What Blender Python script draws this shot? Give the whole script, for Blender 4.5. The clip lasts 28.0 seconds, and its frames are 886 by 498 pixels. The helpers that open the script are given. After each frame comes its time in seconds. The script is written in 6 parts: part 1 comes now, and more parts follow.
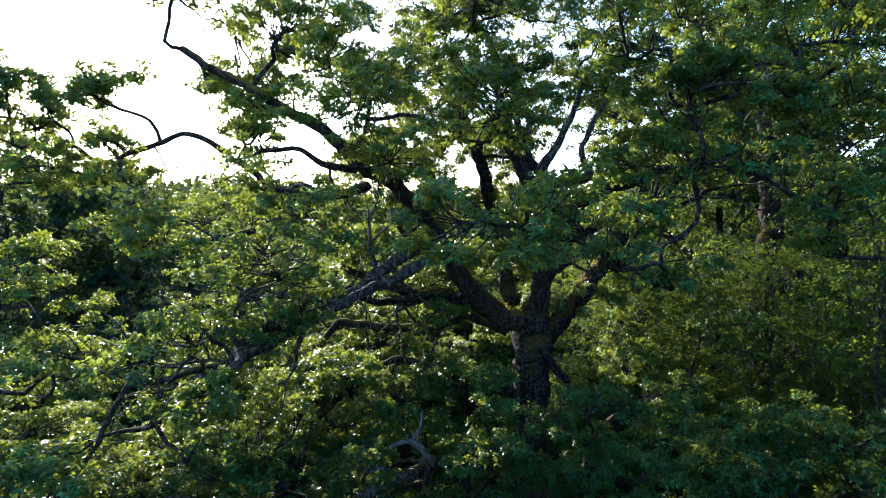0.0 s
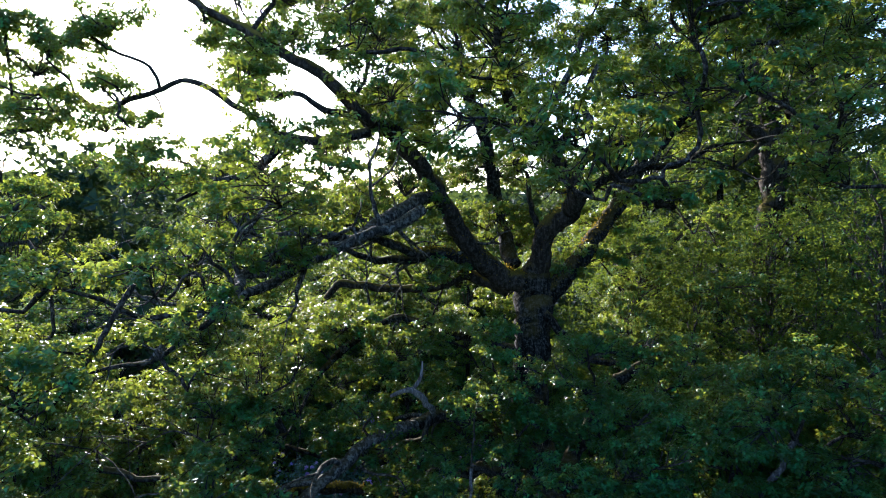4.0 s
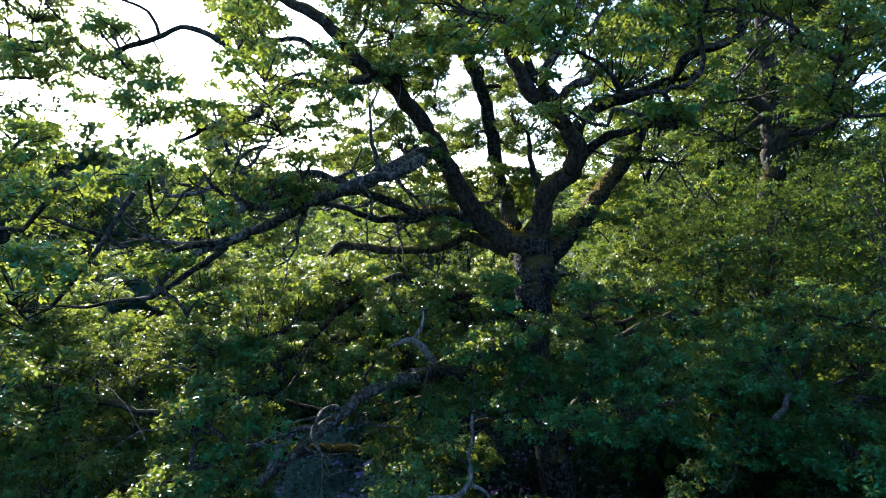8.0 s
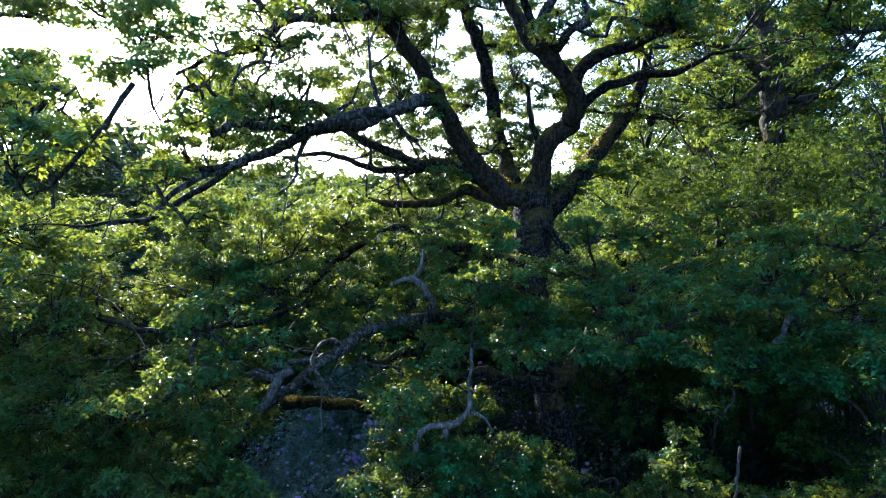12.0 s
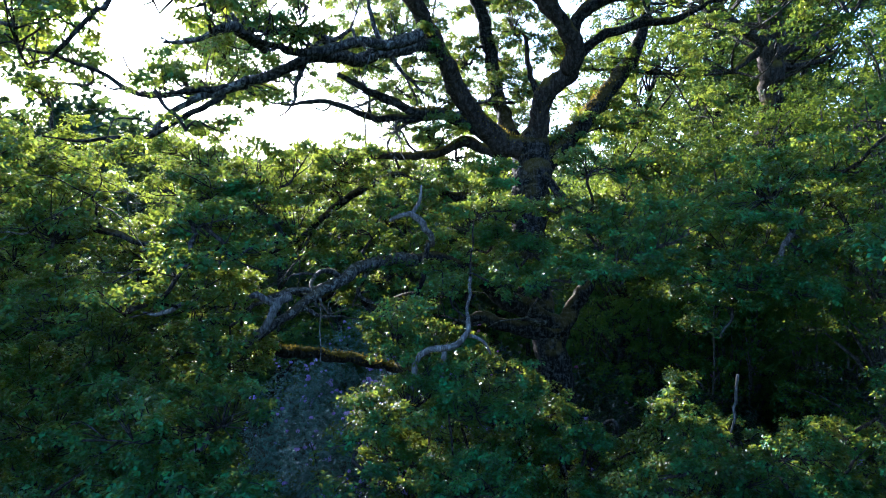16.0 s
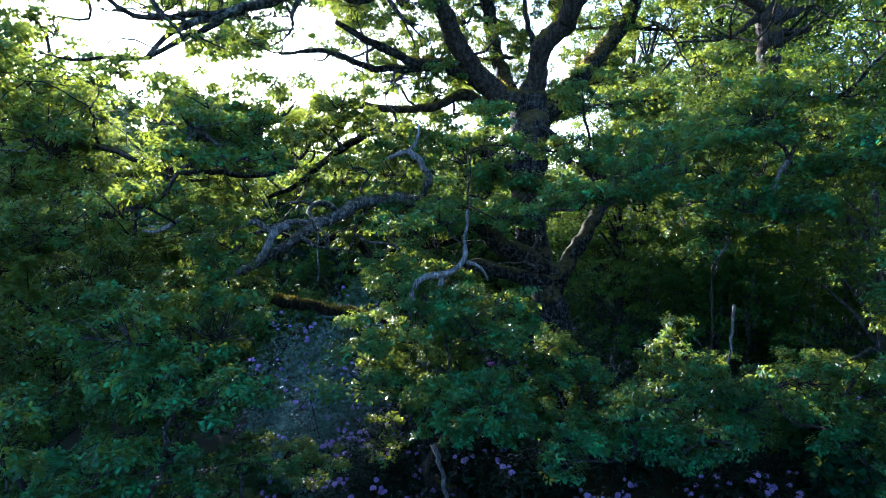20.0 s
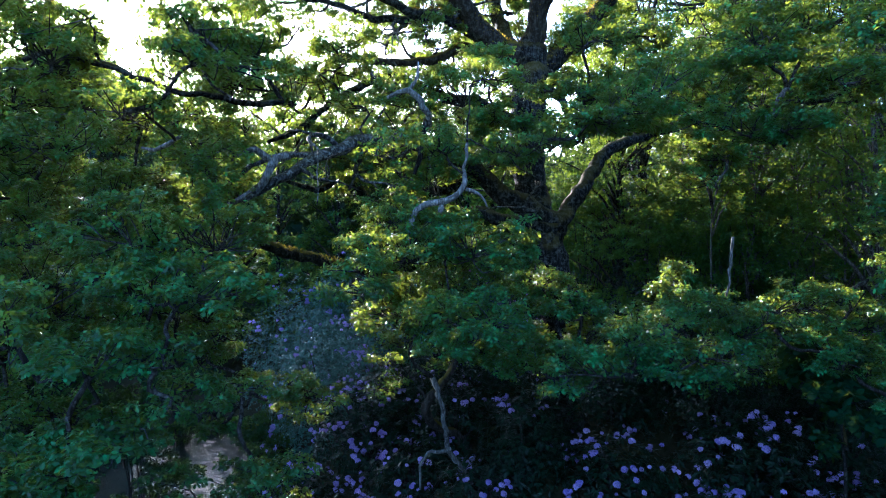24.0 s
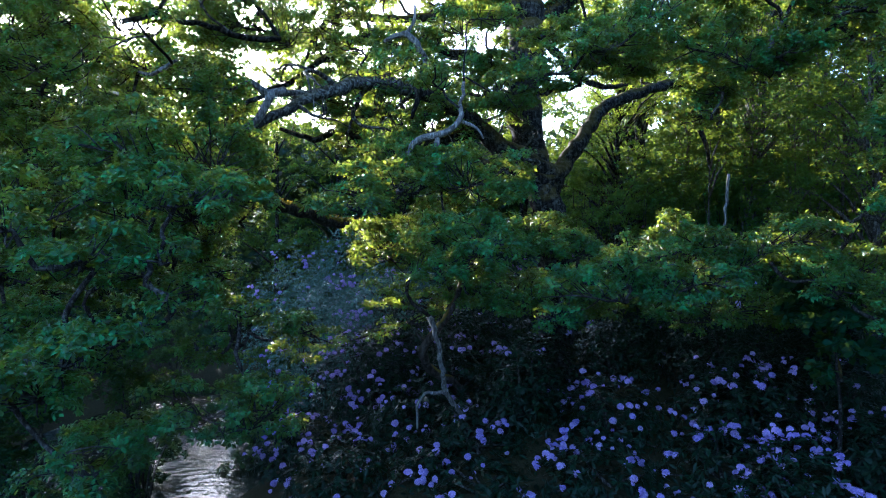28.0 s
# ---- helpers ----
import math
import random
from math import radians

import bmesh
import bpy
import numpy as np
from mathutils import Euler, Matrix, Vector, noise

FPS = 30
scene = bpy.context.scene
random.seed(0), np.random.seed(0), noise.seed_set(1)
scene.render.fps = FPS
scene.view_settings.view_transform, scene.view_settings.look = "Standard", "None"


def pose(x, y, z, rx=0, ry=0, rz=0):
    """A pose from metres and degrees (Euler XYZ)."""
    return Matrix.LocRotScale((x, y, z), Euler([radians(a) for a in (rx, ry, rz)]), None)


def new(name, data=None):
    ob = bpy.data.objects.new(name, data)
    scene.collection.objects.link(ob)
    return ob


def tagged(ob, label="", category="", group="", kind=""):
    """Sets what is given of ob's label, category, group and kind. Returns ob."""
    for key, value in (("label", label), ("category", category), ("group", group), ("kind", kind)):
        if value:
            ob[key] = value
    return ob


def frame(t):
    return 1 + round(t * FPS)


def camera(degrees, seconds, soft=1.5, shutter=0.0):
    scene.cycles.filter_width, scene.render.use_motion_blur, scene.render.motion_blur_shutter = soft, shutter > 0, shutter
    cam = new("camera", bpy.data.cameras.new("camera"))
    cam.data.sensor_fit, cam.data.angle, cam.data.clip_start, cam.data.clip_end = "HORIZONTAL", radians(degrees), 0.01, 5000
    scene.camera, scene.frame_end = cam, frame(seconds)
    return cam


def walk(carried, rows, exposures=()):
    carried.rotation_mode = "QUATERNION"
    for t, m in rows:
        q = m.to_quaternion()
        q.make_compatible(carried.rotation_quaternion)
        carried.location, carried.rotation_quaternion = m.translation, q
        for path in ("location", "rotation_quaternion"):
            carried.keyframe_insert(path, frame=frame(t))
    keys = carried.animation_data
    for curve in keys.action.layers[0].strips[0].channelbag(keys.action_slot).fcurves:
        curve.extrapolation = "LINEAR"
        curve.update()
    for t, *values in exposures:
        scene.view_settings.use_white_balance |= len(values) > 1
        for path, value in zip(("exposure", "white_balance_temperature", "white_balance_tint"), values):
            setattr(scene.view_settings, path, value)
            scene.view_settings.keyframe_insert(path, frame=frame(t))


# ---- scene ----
cam = camera(73.0, 28.0, soft=1.0)
METRES, EYE, TILT, LEAN, TURN = 7.0, 12.5, -3.0, 0.0, 0.0
ROWS = [
    (0.0, 0.0000, 0.0000, 0.0000, 0.00, 0.00, -0.00),
    (0.5, 0.0009, 0.0001, -0.0145, 0.01, -0.05, 0.00),
    (1.0, 0.0008, 0.0000, -0.0316, 0.01, -0.06, 0.02),
    (1.5, 0.0004, -0.0005, -0.0476, 0.02, -0.10, 0.03),
    (2.0, -0.0002, -0.0000, -0.0646, 0.01, -0.11, 0.03),
    (2.5, -0.0006, 0.0009, -0.0793, -0.01, -0.12, 0.05),
    (3.0, 0.0004, 0.0023, -0.0954, 0.00, -0.14, 0.06),
    (3.5, -0.0003, 0.0033, -0.1097, 0.01, -0.16, 0.07),
    (5.5, -0.0036, 0.0065, -0.1702, 0.02, -0.24, 0.13),
    (6.0, -0.0040, 0.0078, -0.1854, 0.02, -0.29, 0.14),
    (6.5, -0.0044, 0.0092, -0.1992, 0.00, -0.29, 0.12),
    (7.0, -0.0048, 0.0093, -0.2148, -0.00, -0.30, 0.13),
    (7.5, -0.0044, 0.0089, -0.2295, 0.02, -0.30, 0.12),
    (8.0, -0.0036, 0.0093, -0.2463, 0.02, -0.33, 0.14),
    (8.5, -0.0027, 0.0104, -0.2631, -0.01, -0.34, 0.15),
    (9.0, -0.0012, 0.0098, -0.2830, 0.01, -0.33, 0.16),
    (9.5, -0.0019, 0.0093, -0.3007, -0.01, -0.36, 0.17),
    (10.0, -0.0027, 0.0083, -0.3204, -0.01, -0.37, 0.17),
    (10.5, -0.0033, 0.0074, -0.3376, -0.01, -0.37, 0.16),
    (11.0, -0.0034, 0.0065, -0.3579, 0.00, -0.37, 0.18),
    (11.5, -0.0028, 0.0064, -0.3762, 0.01, -0.40, 0.19),
    (12.0, -0.0022, 0.0054, -0.3964, 0.02, -0.41, 0.20),
    (12.5, -0.0027, 0.0045, -0.4146, 0.02, -0.42, 0.20),
    (14.5, -0.0024, 0.0008, -0.4986, -0.02, -0.32, 0.25),
    (15.0, -0.0018, 0.0008, -0.5180, -0.03, -0.35, 0.25),
    (15.5, -0.0017, -0.0000, -0.5370, -0.06, -0.37, 0.25),
    (16.0, -0.0010, 0.0003, -0.5580, -0.05, -0.37, 0.26),
    (16.5, -0.0001, 0.0003, -0.5762, -0.05, -0.37, 0.28),
    (17.0, 0.0021, 0.0008, -0.5964, -0.03, -0.37, 0.28),
    (17.5, 0.0023, 0.0003, -0.6143, -0.06, -0.40, 0.29),
    (18.0, 0.0039, -0.0001, -0.6343, -0.03, -0.40, 0.34),
    (18.5, 0.0046, -0.0008, -0.6515, -0.04, -0.43, 0.33),
    (19.0, 0.0051, -0.0021, -0.6710, -0.02, -0.46, 0.34),
    (19.5, 0.0049, -0.0030, -0.6894, -0.02, -0.48, 0.35),
    (20.0, 0.0042, -0.0046, -0.7098, -0.05, -0.50, 0.34),
    (20.5, 0.0049, -0.0055, -0.7272, -0.05, -0.53, 0.34),
    (21.0, 0.0047, -0.0063, -0.7476, -0.05, -0.56, 0.33),
    (21.5, 0.0044, -0.0063, -0.7668, -0.05, -0.57, 0.33),
    (23.5, 0.0039, -0.0093, -0.8412, -0.04, -0.65, 0.35),
    (24.0, 0.0046, -0.0104, -0.8602, -0.04, -0.65, 0.35),
    (24.5, 0.0061, -0.0116, -0.8773, -0.04, -0.67, 0.36),
    (25.0, 0.0082, -0.0119, -0.8963, -0.05, -0.68, 0.37),
    (25.5, 0.0096, -0.0122, -0.9140, -0.05, -0.71, 0.36),
    (26.0, 0.0102, -0.0134, -0.9334, -0.04, -0.73, 0.37),
    (26.5, 0.0105, -0.0143, -0.9498, -0.05, -0.76, 0.38),
    (27.0, 0.0108, -0.0152, -0.9659, -0.04, -0.80, 0.38),
    (27.5, 0.0109, -0.0159, -0.9817, -0.04, -0.81, 0.37),
    (28.0, 0.0115, -0.0165, -0.9984, -0.03, -0.84, 0.37),
]
walk(cam, [(t, pose(0, 0, EYE, TILT, LEAN, TURN) @ pose(METRES * x, METRES * y, METRES * z, 90 + pitch, roll, yaw)) for t, x, y, z, yaw, pitch, roll in ROWS],
     exposures=[(0.0, 2.06, 5300, 17), (6.0, 2.3, 5200, 17), (12.0, 2.62, 5050, 17), (20.0, 3.24, 4900, 16), (28.0, 3.6, 5100, 16)])

# ---- light ----
SUN_AZ, SUN_EL = 27.8, 15.0          # degrees left of straight ahead, and above the horizon
world = bpy.data.worlds.new("sky")
scene.world = world
world.use_nodes = True
wt = world.node_tree
wt.nodes.clear()
sky = wt.nodes.new("ShaderNodeTexSky")
sky.sky_type = "NISHITA"
sky.sun_disc = False
sky.sun_elevation = radians(SUN_EL)
sky.sun_rotation = radians(-SUN_AZ)
sky.air_density, sky.dust_density, sky.ozone_density = 1.0, 1.8, 2.0
bgn = wt.nodes.new("ShaderNodeBackground")
bgn.inputs["Strength"].default_value = 0.15
wo = wt.nodes.new("ShaderNodeOutputWorld")
wt.links.new(sky.outputs[0], bgn.inputs["Color"])
wt.links.new(bgn.outputs[0], wo.inputs["Surface"])
lamp = bpy.data.lights.new("sun", "SUN")
lamp.energy, lamp.angle, lamp.color = 4.4, radians(0.5), (1.0, 0.86, 0.68)
sun = new("sun", lamp)
az, el = radians(SUN_AZ), radians(SUN_EL)
to_sun = Vector((-math.sin(az) * math.cos(el), math.cos(az) * math.cos(el), math.sin(el)))
sun.matrix_world = Matrix.Translation(to_sun * 60) @ to_sun.to_track_quat("Z", "Y").to_matrix().to_4x4()


# ---- materials ----
class Nodes:
    """A small hand for building node trees."""
    def __init__(self, name):
        self.mat = bpy.data.materials.new(name)
        self.mat.use_nodes = True
        self.tree = self.mat.node_tree
        self.tree.nodes.clear()
        self.out = self.add("ShaderNodeOutputMaterial")

    def add(self, kind, **values):
        n = self.tree.nodes.new(kind)
        for key, value in values.items():
            n.inputs[key.replace("_", " ")].default_value = value
        return n

    def link(self, a, b):
        self.tree.links.new(a, b)

    def coords(self, scale):
        tc = self.add("ShaderNodeTexCoord")
        mp = self.add("ShaderNodeMapping")
        mp.inputs["Scale"].default_value = scale if hasattr(scale, "__len__") else (scale,) * 3
        self.link(tc.outputs["Object"], mp.inputs["Vector"])
        return mp.outputs[0]

    def noise(self, scale, detail=4.0, rough=0.55, vec=None):
        n = self.add("ShaderNodeTexNoise", Scale=scale, Detail=detail, Roughness=rough)
        self.link(vec if vec is not None else self.coords(1.0), n.inputs["Vector"])
        return n.outputs["Fac"]

    def ramp(self, fac, stops):
        r = self.add("ShaderNodeValToRGB")
        while len(r.color_ramp.elements) < len(stops):
            r.color_ramp.elements.new(0.5)
        for e, (p, c) in zip(r.color_ramp.elements, stops):
            e.position, e.color = p, (*c, 1.0)
        self.link(fac, r.inputs["Fac"])
        return r.outputs["Color"]

    def mix(self, fac, a, b):
        m = self.add("ShaderNodeMix")
        m.data_type = "RGBA"
        for sock, v in ((m.inputs[0], fac), (m.inputs[6], a), (m.inputs[7], b)):
            if hasattr(v, "is_output"):
                self.link(v, sock)
            elif hasattr(v, "__len__"):
                sock.default_value = (*v, 1.0)
            else:
                sock.default_value = v
        return m.outputs[2]

    def bump(self, height, strength, distance):
        b = self.add("ShaderNodeBump", Strength=strength, Distance=distance)
        self.link(height, b.inputs["Height"])
        return b.outputs[0]


def leaf_material(name, dark, light, thin, share, rough, gloss=0.4):
    """A leaf: a waxy face, and light that shines through it."""
    n = Nodes(name)
    geo = n.add("ShaderNodeNewGeometry")
    info = n.add("ShaderNodeObjectInfo")
    # Tuft-sized dark and bright areas put the shade between tufts into the colour.
    tuft_shade = n.ramp(n.noise(4.2, 2.0), [(0.36, (0, 0, 0)), (0.64, (1, 1, 1))])
    pick = n.mix(0.5, geo.outputs["Random Per Island"], info.outputs["Random"] if "petal" in name else tuft_shade)
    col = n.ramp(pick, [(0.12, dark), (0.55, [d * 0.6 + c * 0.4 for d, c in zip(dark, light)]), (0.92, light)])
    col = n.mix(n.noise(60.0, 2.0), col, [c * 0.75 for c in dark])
    p = n.add("ShaderNodeBsdfPrincipled", Roughness=rough)
    p.inputs["Specular IOR Level"].default_value = gloss
    n.link(col, p.inputs["Base Color"])
    tr = n.add("ShaderNodeBsdfTranslucent")
    tcol = n.mix(pick, [c * 0.7 for c in thin], thin)
    n.link(tcol, tr.inputs["Color"])
    m = n.add("ShaderNodeMixShader", Fac=share)
    n.link(p.outputs[0], m.inputs[1])
    n.link(tr.outputs[0], m.inputs[2])
    n.link(m.outputs[0], n.out.inputs["Surface"])
    return n.mat


def bark_material(name, dark, pale, moss=0.0, lichen=0.35, grain=9.0):
    """Furrowed bark with lichen, and moss on faces that look up."""
    n = Nodes(name)
    v = n.coords((grain * 1.5, grain * 1.5, grain * 0.22))
    ridges = n.noise(1.0, 6.0, 0.65, v)
    big = n.noise(1.7, 3.0)
    spots = n.noise(14.0, 4.0, 0.7)
    col = n.ramp(ridges, [(0.36, [c * 0.4 for c in dark]), (0.5, dark), (0.66, pale)])
    lic = n.ramp(spots, [(0.5, (0, 0, 0)), (0.62, (lichen,) * 3)])
    col = n.mix(lic, col, (0.3, 0.31, 0.27))
    col = n.mix(big, col, n.mix(0.5, col, dark))
    if moss:
        geo = n.add("ShaderNodeNewGeometry")
        sep = n.add("ShaderNodeSeparateXYZ")
        n.link(geo.outputs["Normal"], sep.inputs[0])
        ma = n.add("ShaderNodeMath")
        ma.operation = "MULTIPLY_ADD"
        n.link(sep.outputs["Z"], ma.inputs[0])
        ma.inputs[1].default_value = 0.45
        n.link(big, ma.inputs[2])
        mf = n.ramp(ma.outputs[0], [(0.62, (0, 0, 0)), (0.8, (moss,) * 3)])
        col = n.mix(mf, col, n.mix(spots, (0.05, 0.065, 0.01), (0.16, 0.1, 0.02)))
    p = n.add("ShaderNodeBsdfPrincipled", Roughness=0.9)
    p.inputs["Specular IOR Level"].default_value = 0.08
    n.link(col, p.inputs["Base Color"])
    n.link(n.bump(ridges, 0.9, 0.028), p.inputs["Normal"])
    n.link(p.outputs[0], n.out.inputs["Surface"])
    return n.mat


# Wide near-black to bright range: lit tufts and dark gaps, held in the colour.
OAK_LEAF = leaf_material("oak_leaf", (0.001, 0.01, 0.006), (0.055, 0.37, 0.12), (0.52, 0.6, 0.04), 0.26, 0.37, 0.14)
YOUNG_LEAF = leaf_material("young_leaf", (0.004, 0.035, 0.015), (0.024, 0.16, 0.042), (0.4, 0.5, 0.03), 0.24, 0.55, 0.06)
WOOD_LEAF = leaf_material("wood_leaf", (0.003, 0.028, 0.016), (0.014, 0.085, 0.03), (0.26, 0.36, 0.03), 0.22, 0.55, 0.06)
FAR_LEAF = leaf_material("far_leaf", (0.006, 0.024, 0.018), (0.018, 0.05, 0.024), (0.18, 0.25, 0.04), 0.2, 0.6, 0.06)
# Near-black: the deep shade under the oak is put into this leaf colour.
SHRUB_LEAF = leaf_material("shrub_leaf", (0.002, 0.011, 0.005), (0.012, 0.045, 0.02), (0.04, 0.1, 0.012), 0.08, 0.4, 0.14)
PETAL = leaf_material("petal", (0.27, 0.2, 0.54), (0.92, 0.72, 0.92), (0.5, 0.36, 0.8), 0.3, 0.6, 0.1)
# Lit copy of shrub_leaf: open sky light on pond-side bushes, put into the colour.
SKYLIT_SHRUB_LEAF = leaf_material("skylit_shrub_leaf", (0.02, 0.075, 0.05), (0.09, 0.25, 0.17), (0.1, 0.2, 0.06), 0.12, 0.36, 0.4)
PINK_PETAL = leaf_material("pink_petal", (0.45, 0.16, 0.45), (0.6, 0.28, 0.55), (0.75, 0.35, 0.7), 0.4, 0.6, 0.1)
MOSS = leaf_material("moss", (0.08, 0.085, 0.012), (0.2, 0.13, 0.025), (0.4, 0.28, 0.03), 0.35, 0.9, 0.0)
BARK = bark_material("oak_bark", (0.008, 0.0075, 0.007), (0.05, 0.047, 0.044), moss=0.4, lichen=0.22, grain=10.0)
MOSSY_BARK = bark_material("mossy_bark", (0.026, 0.021, 0.016), (0.075, 0.062, 0.05), moss=1.0, lichen=0.15)
GREY_BARK = bark_material("lichened_bark", (0.028, 0.027, 0.025), (0.13, 0.125, 0.117), moss=0.2, lichen=0.6, grain=14.0)
DEAD_WOOD = bark_material("bleached_wood", (0.09, 0.086, 0.08), (0.33, 0.32, 0.3), lichen=0.4, grain=18.0)
TWIG = bark_material("twig_bark", (0.02, 0.018, 0.015), (0.075, 0.07, 0.062), lichen=0.3, grain=30.0)
PALE_BARK = bark_material("pale_bark", (0.045, 0.041, 0.035), (0.15, 0.14, 0.125), lichen=0.4, grain=16.0)


def ground_material():
    n = Nodes("leaf_litter")
    a, b = n.noise(0.6, 4.0), n.noise(22.0, 6.0, 0.7)
    col = n.mix(a, (0.02, 0.015, 0.01), (0.018, 0.028, 0.009))
    col = n.mix(n.ramp(b, [(0.45, (0, 0, 0)), (0.7, (0.7, 0.7, 0.7))]), col, (0.06, 0.045, 0.027))
    p = n.add("ShaderNodeBsdfPrincipled", Roughness=0.95)
    p.inputs["Specular IOR Level"].default_value = 0.05
    n.link(col, p.inputs["Base Color"])
    n.link(n.bump(b, 0.8, 0.04), p.inputs["Normal"])
    n.link(p.outputs[0], n.out.inputs["Surface"])
    return n.mat


def water_material():
    n = Nodes("pond_water")
    v = n.coords((1.0, 2.2, 1.0))
    ripples = n.noise(3.2, 3.0, 0.5, v)
    p = n.add("ShaderNodeBsdfPrincipled", Roughness=0.06)
    p.inputs["Base Color"].default_value = (0.012, 0.018, 0.014, 1)
    p.inputs["IOR"].default_value = 1.33
    n.link(n.bump(ripples, 0.35, 0.06), p.inputs["Normal"])
    n.link(p.outputs[0], n.out.inputs["Surface"])
    return n.mat


GROUND, WATER = ground_material(), water_material()

# ---- mesh makers ----
R = np.random.default_rng(11)


def mesh_of(name, verts, faces, mat, smooth=False):
    """faces: one array of quads, or a list of arrays with 3 or 4 columns."""
    arrays = faces if isinstance(faces, list) else [faces]
    me = bpy.data.meshes.new(name)
    loops = np.concatenate([a.ravel() for a in arrays]).astype(np.int32)
    sizes = np.concatenate([np.full(len(a), a.shape[1], np.int32) for a in arrays])
    me.vertices.add(len(verts))
    me.vertices.foreach_set("co", np.ascontiguousarray(verts, np.float32).ravel())
    me.loops.add(len(loops))
    me.loops.foreach_set("vertex_index", loops)
    me.polygons.add(len(sizes))
    me.polygons.foreach_set("loop_start", np.concatenate([[0], np.cumsum(sizes)[:-1]]).astype(np.int32))
    if smooth:
        me.polygons.foreach_set("use_smooth", np.ones(len(sizes), bool))
    me.update(calc_edges=True)
    me.validate()
    me.materials.append(mat)
    return me


def part(name, me, parent, label="", kind=""):
    ob = new(name, me)
    ob.parent = parent
    return tagged(ob, label, kind=kind)


def thing(name, at, label, category, group=""):
    ob = new(name)
    ob.location = at
    ob.empty_display_size = 0.3
    return tagged(ob, label, category, group)


def smooth_line(points, step):
    """A curve through the points (x, y, z, radius), cut about every step metres."""
    p = np.array(points, float)
    p = np.vstack([2 * p[0] - p[1], p, 2 * p[-1] - p[-2]])
    out = []
    for i in range(1, len(p) - 2):
        a, b, c, d = p[i - 1], p[i], p[i + 1], p[i + 2]
        k = max(2, int(np.linalg.norm(c[:3] - b[:3]) / step))
        u = np.linspace(0, 1, k, endpoint=False)[:, None]
        out.append(0.5 * (2 * b + (c - a) * u + (2 * a - 5 * b + 4 * c - d) * u ** 2 + (3 * b - a - 3 * c + d) * u ** 3))
    out.append(p[-2][None])
    q = np.vstack(out)
    q[:, 3] = np.maximum(q[:, 3], 0.004)
    return q


def tube(points, sides=8, step=0.12, knots=0.16, wander=0.0):
    """A branch: a bent, tapering tube with knots and swellings."""
    q = smooth_line(points, step)
    if wander:
        for k in range(len(q)):
            v = noise.noise_vector(Vector(q[k, :3]) * 1.9)
            q[k, :3] += (np.array(v) + 0.5 * np.array(noise.noise_vector(Vector(q[k, :3]) * 5.3))) * wander * min(1.0, k / 4) * min(1.0, (len(q) - 1 - k) / 4)
    t = np.gradient(q[:, :3], axis=0)
    t /= np.linalg.norm(t, axis=1)[:, None] + 1e-9
    ref = np.array([0.31, 0.87, 0.39])
    u = np.cross(t, ref)
    u /= np.linalg.norm(u, axis=1)[:, None] + 1e-9
    w = np.cross(t, u)
    ang = np.linspace(0, 2 * math.pi, sides, endpoint=False)
    rr = np.repeat(q[:, 3][:, None], sides, 1)
    if knots:
        for i in range(len(q)):
            for j in range(sides):
                s = Vector(q[i, :3]) * 2.6 + Vector((math.cos(ang[j]), math.sin(ang[j]), 0)) * 0.8
                rr[i, j] *= 1 + knots * (noise.noise(s) + 0.6 * noise.noise(s * 3.1))
    v = q[:, None, :3] + rr[..., None] * (np.cos(ang)[None, :, None] * u[:, None] + np.sin(ang)[None, :, None] * w[:, None])
    v = v.reshape(-1, 3)
    i, j = np.meshgrid(np.arange(len(q) - 1), np.arange(sides), indexing="ij")
    a, b = i * sides + j, i * sides + (j + 1) % sides
    f = np.stack([a, b, b + sides, a + sides], -1).reshape(-1, 4)
    n = len(v)
    v = np.vstack([v, q[-1, :3], q[0, :3]])
    k = np.arange(sides)
    last = (len(q) - 1) * sides
    caps = np.stack([last + k, last + (k + 1) % sides, np.full(sides, n)], -1)
    first = np.stack([(k + 1) % sides, k, np.full(sides, n + 1)], -1)
    return v, [f, np.vstack([caps, first])]


def joined(pieces):
    """Several (verts, [face arrays]) as one."""
    vs, fs, n = [], {3: [], 4: []}, 0
    for v, faces in pieces:
        vs.append(v)
        for f in faces:
            fs[f.shape[1]].append(f + n)
        n += len(v)
    return np.vstack(vs), [np.vstack(a) for a in fs.values() if a]


def leaf_shape(kind):
    """Outline of one leaf, 1 long, along x, folded a little along its rib."""
    if kind == "oak":       # blunt, widest past the middle
        s = [(0, 0, 0), (0.36, 0.2, 0.05), (0.74, 0.3, 0.07), (1, 0, -0.06), (0.7, -0.3, 0.07), (0.4, -0.2, 0.05)]
        return np.array(s), [np.array([(0, 3, 2, 1), (0, 5, 4, 3)])]
    if kind == "long":      # an evergreen leaf, long and leathery
        s = [(0, 0, 0), (0.5, 0.17, 0.03), (1, 0, -0.06), (0.5, -0.17, 0.03)]
        return np.array(s), [np.array([(0, 3, 2), (0, 2, 1)])]
    if kind == "wedge":     # a leaf too far off to show more than its wedge
        return np.array([(0, 0, 0), (0.92, 0.3, 0.02), (1.0, -0.25, 0.0)]), [np.array([(0, 2, 1)])]
    if kind == "blunt":     # the same leaf, simpler, for boughs further off
        s = [(0, 0, 0), (0.7, 0.27, 0.07), (1, 0, -0.05), (0.58, -0.25, 0.07)]
        return np.array(s), [np.array([(0, 3, 2), (0, 2, 1)])]
    s = [(0, 0, 0), (0.5, 0.27, 0.05), (1, 0, -0.04), (0.5, -0.27, 0.05)]
    return np.array(s), [np.array([(0, 3, 2), (0, 2, 1)])]


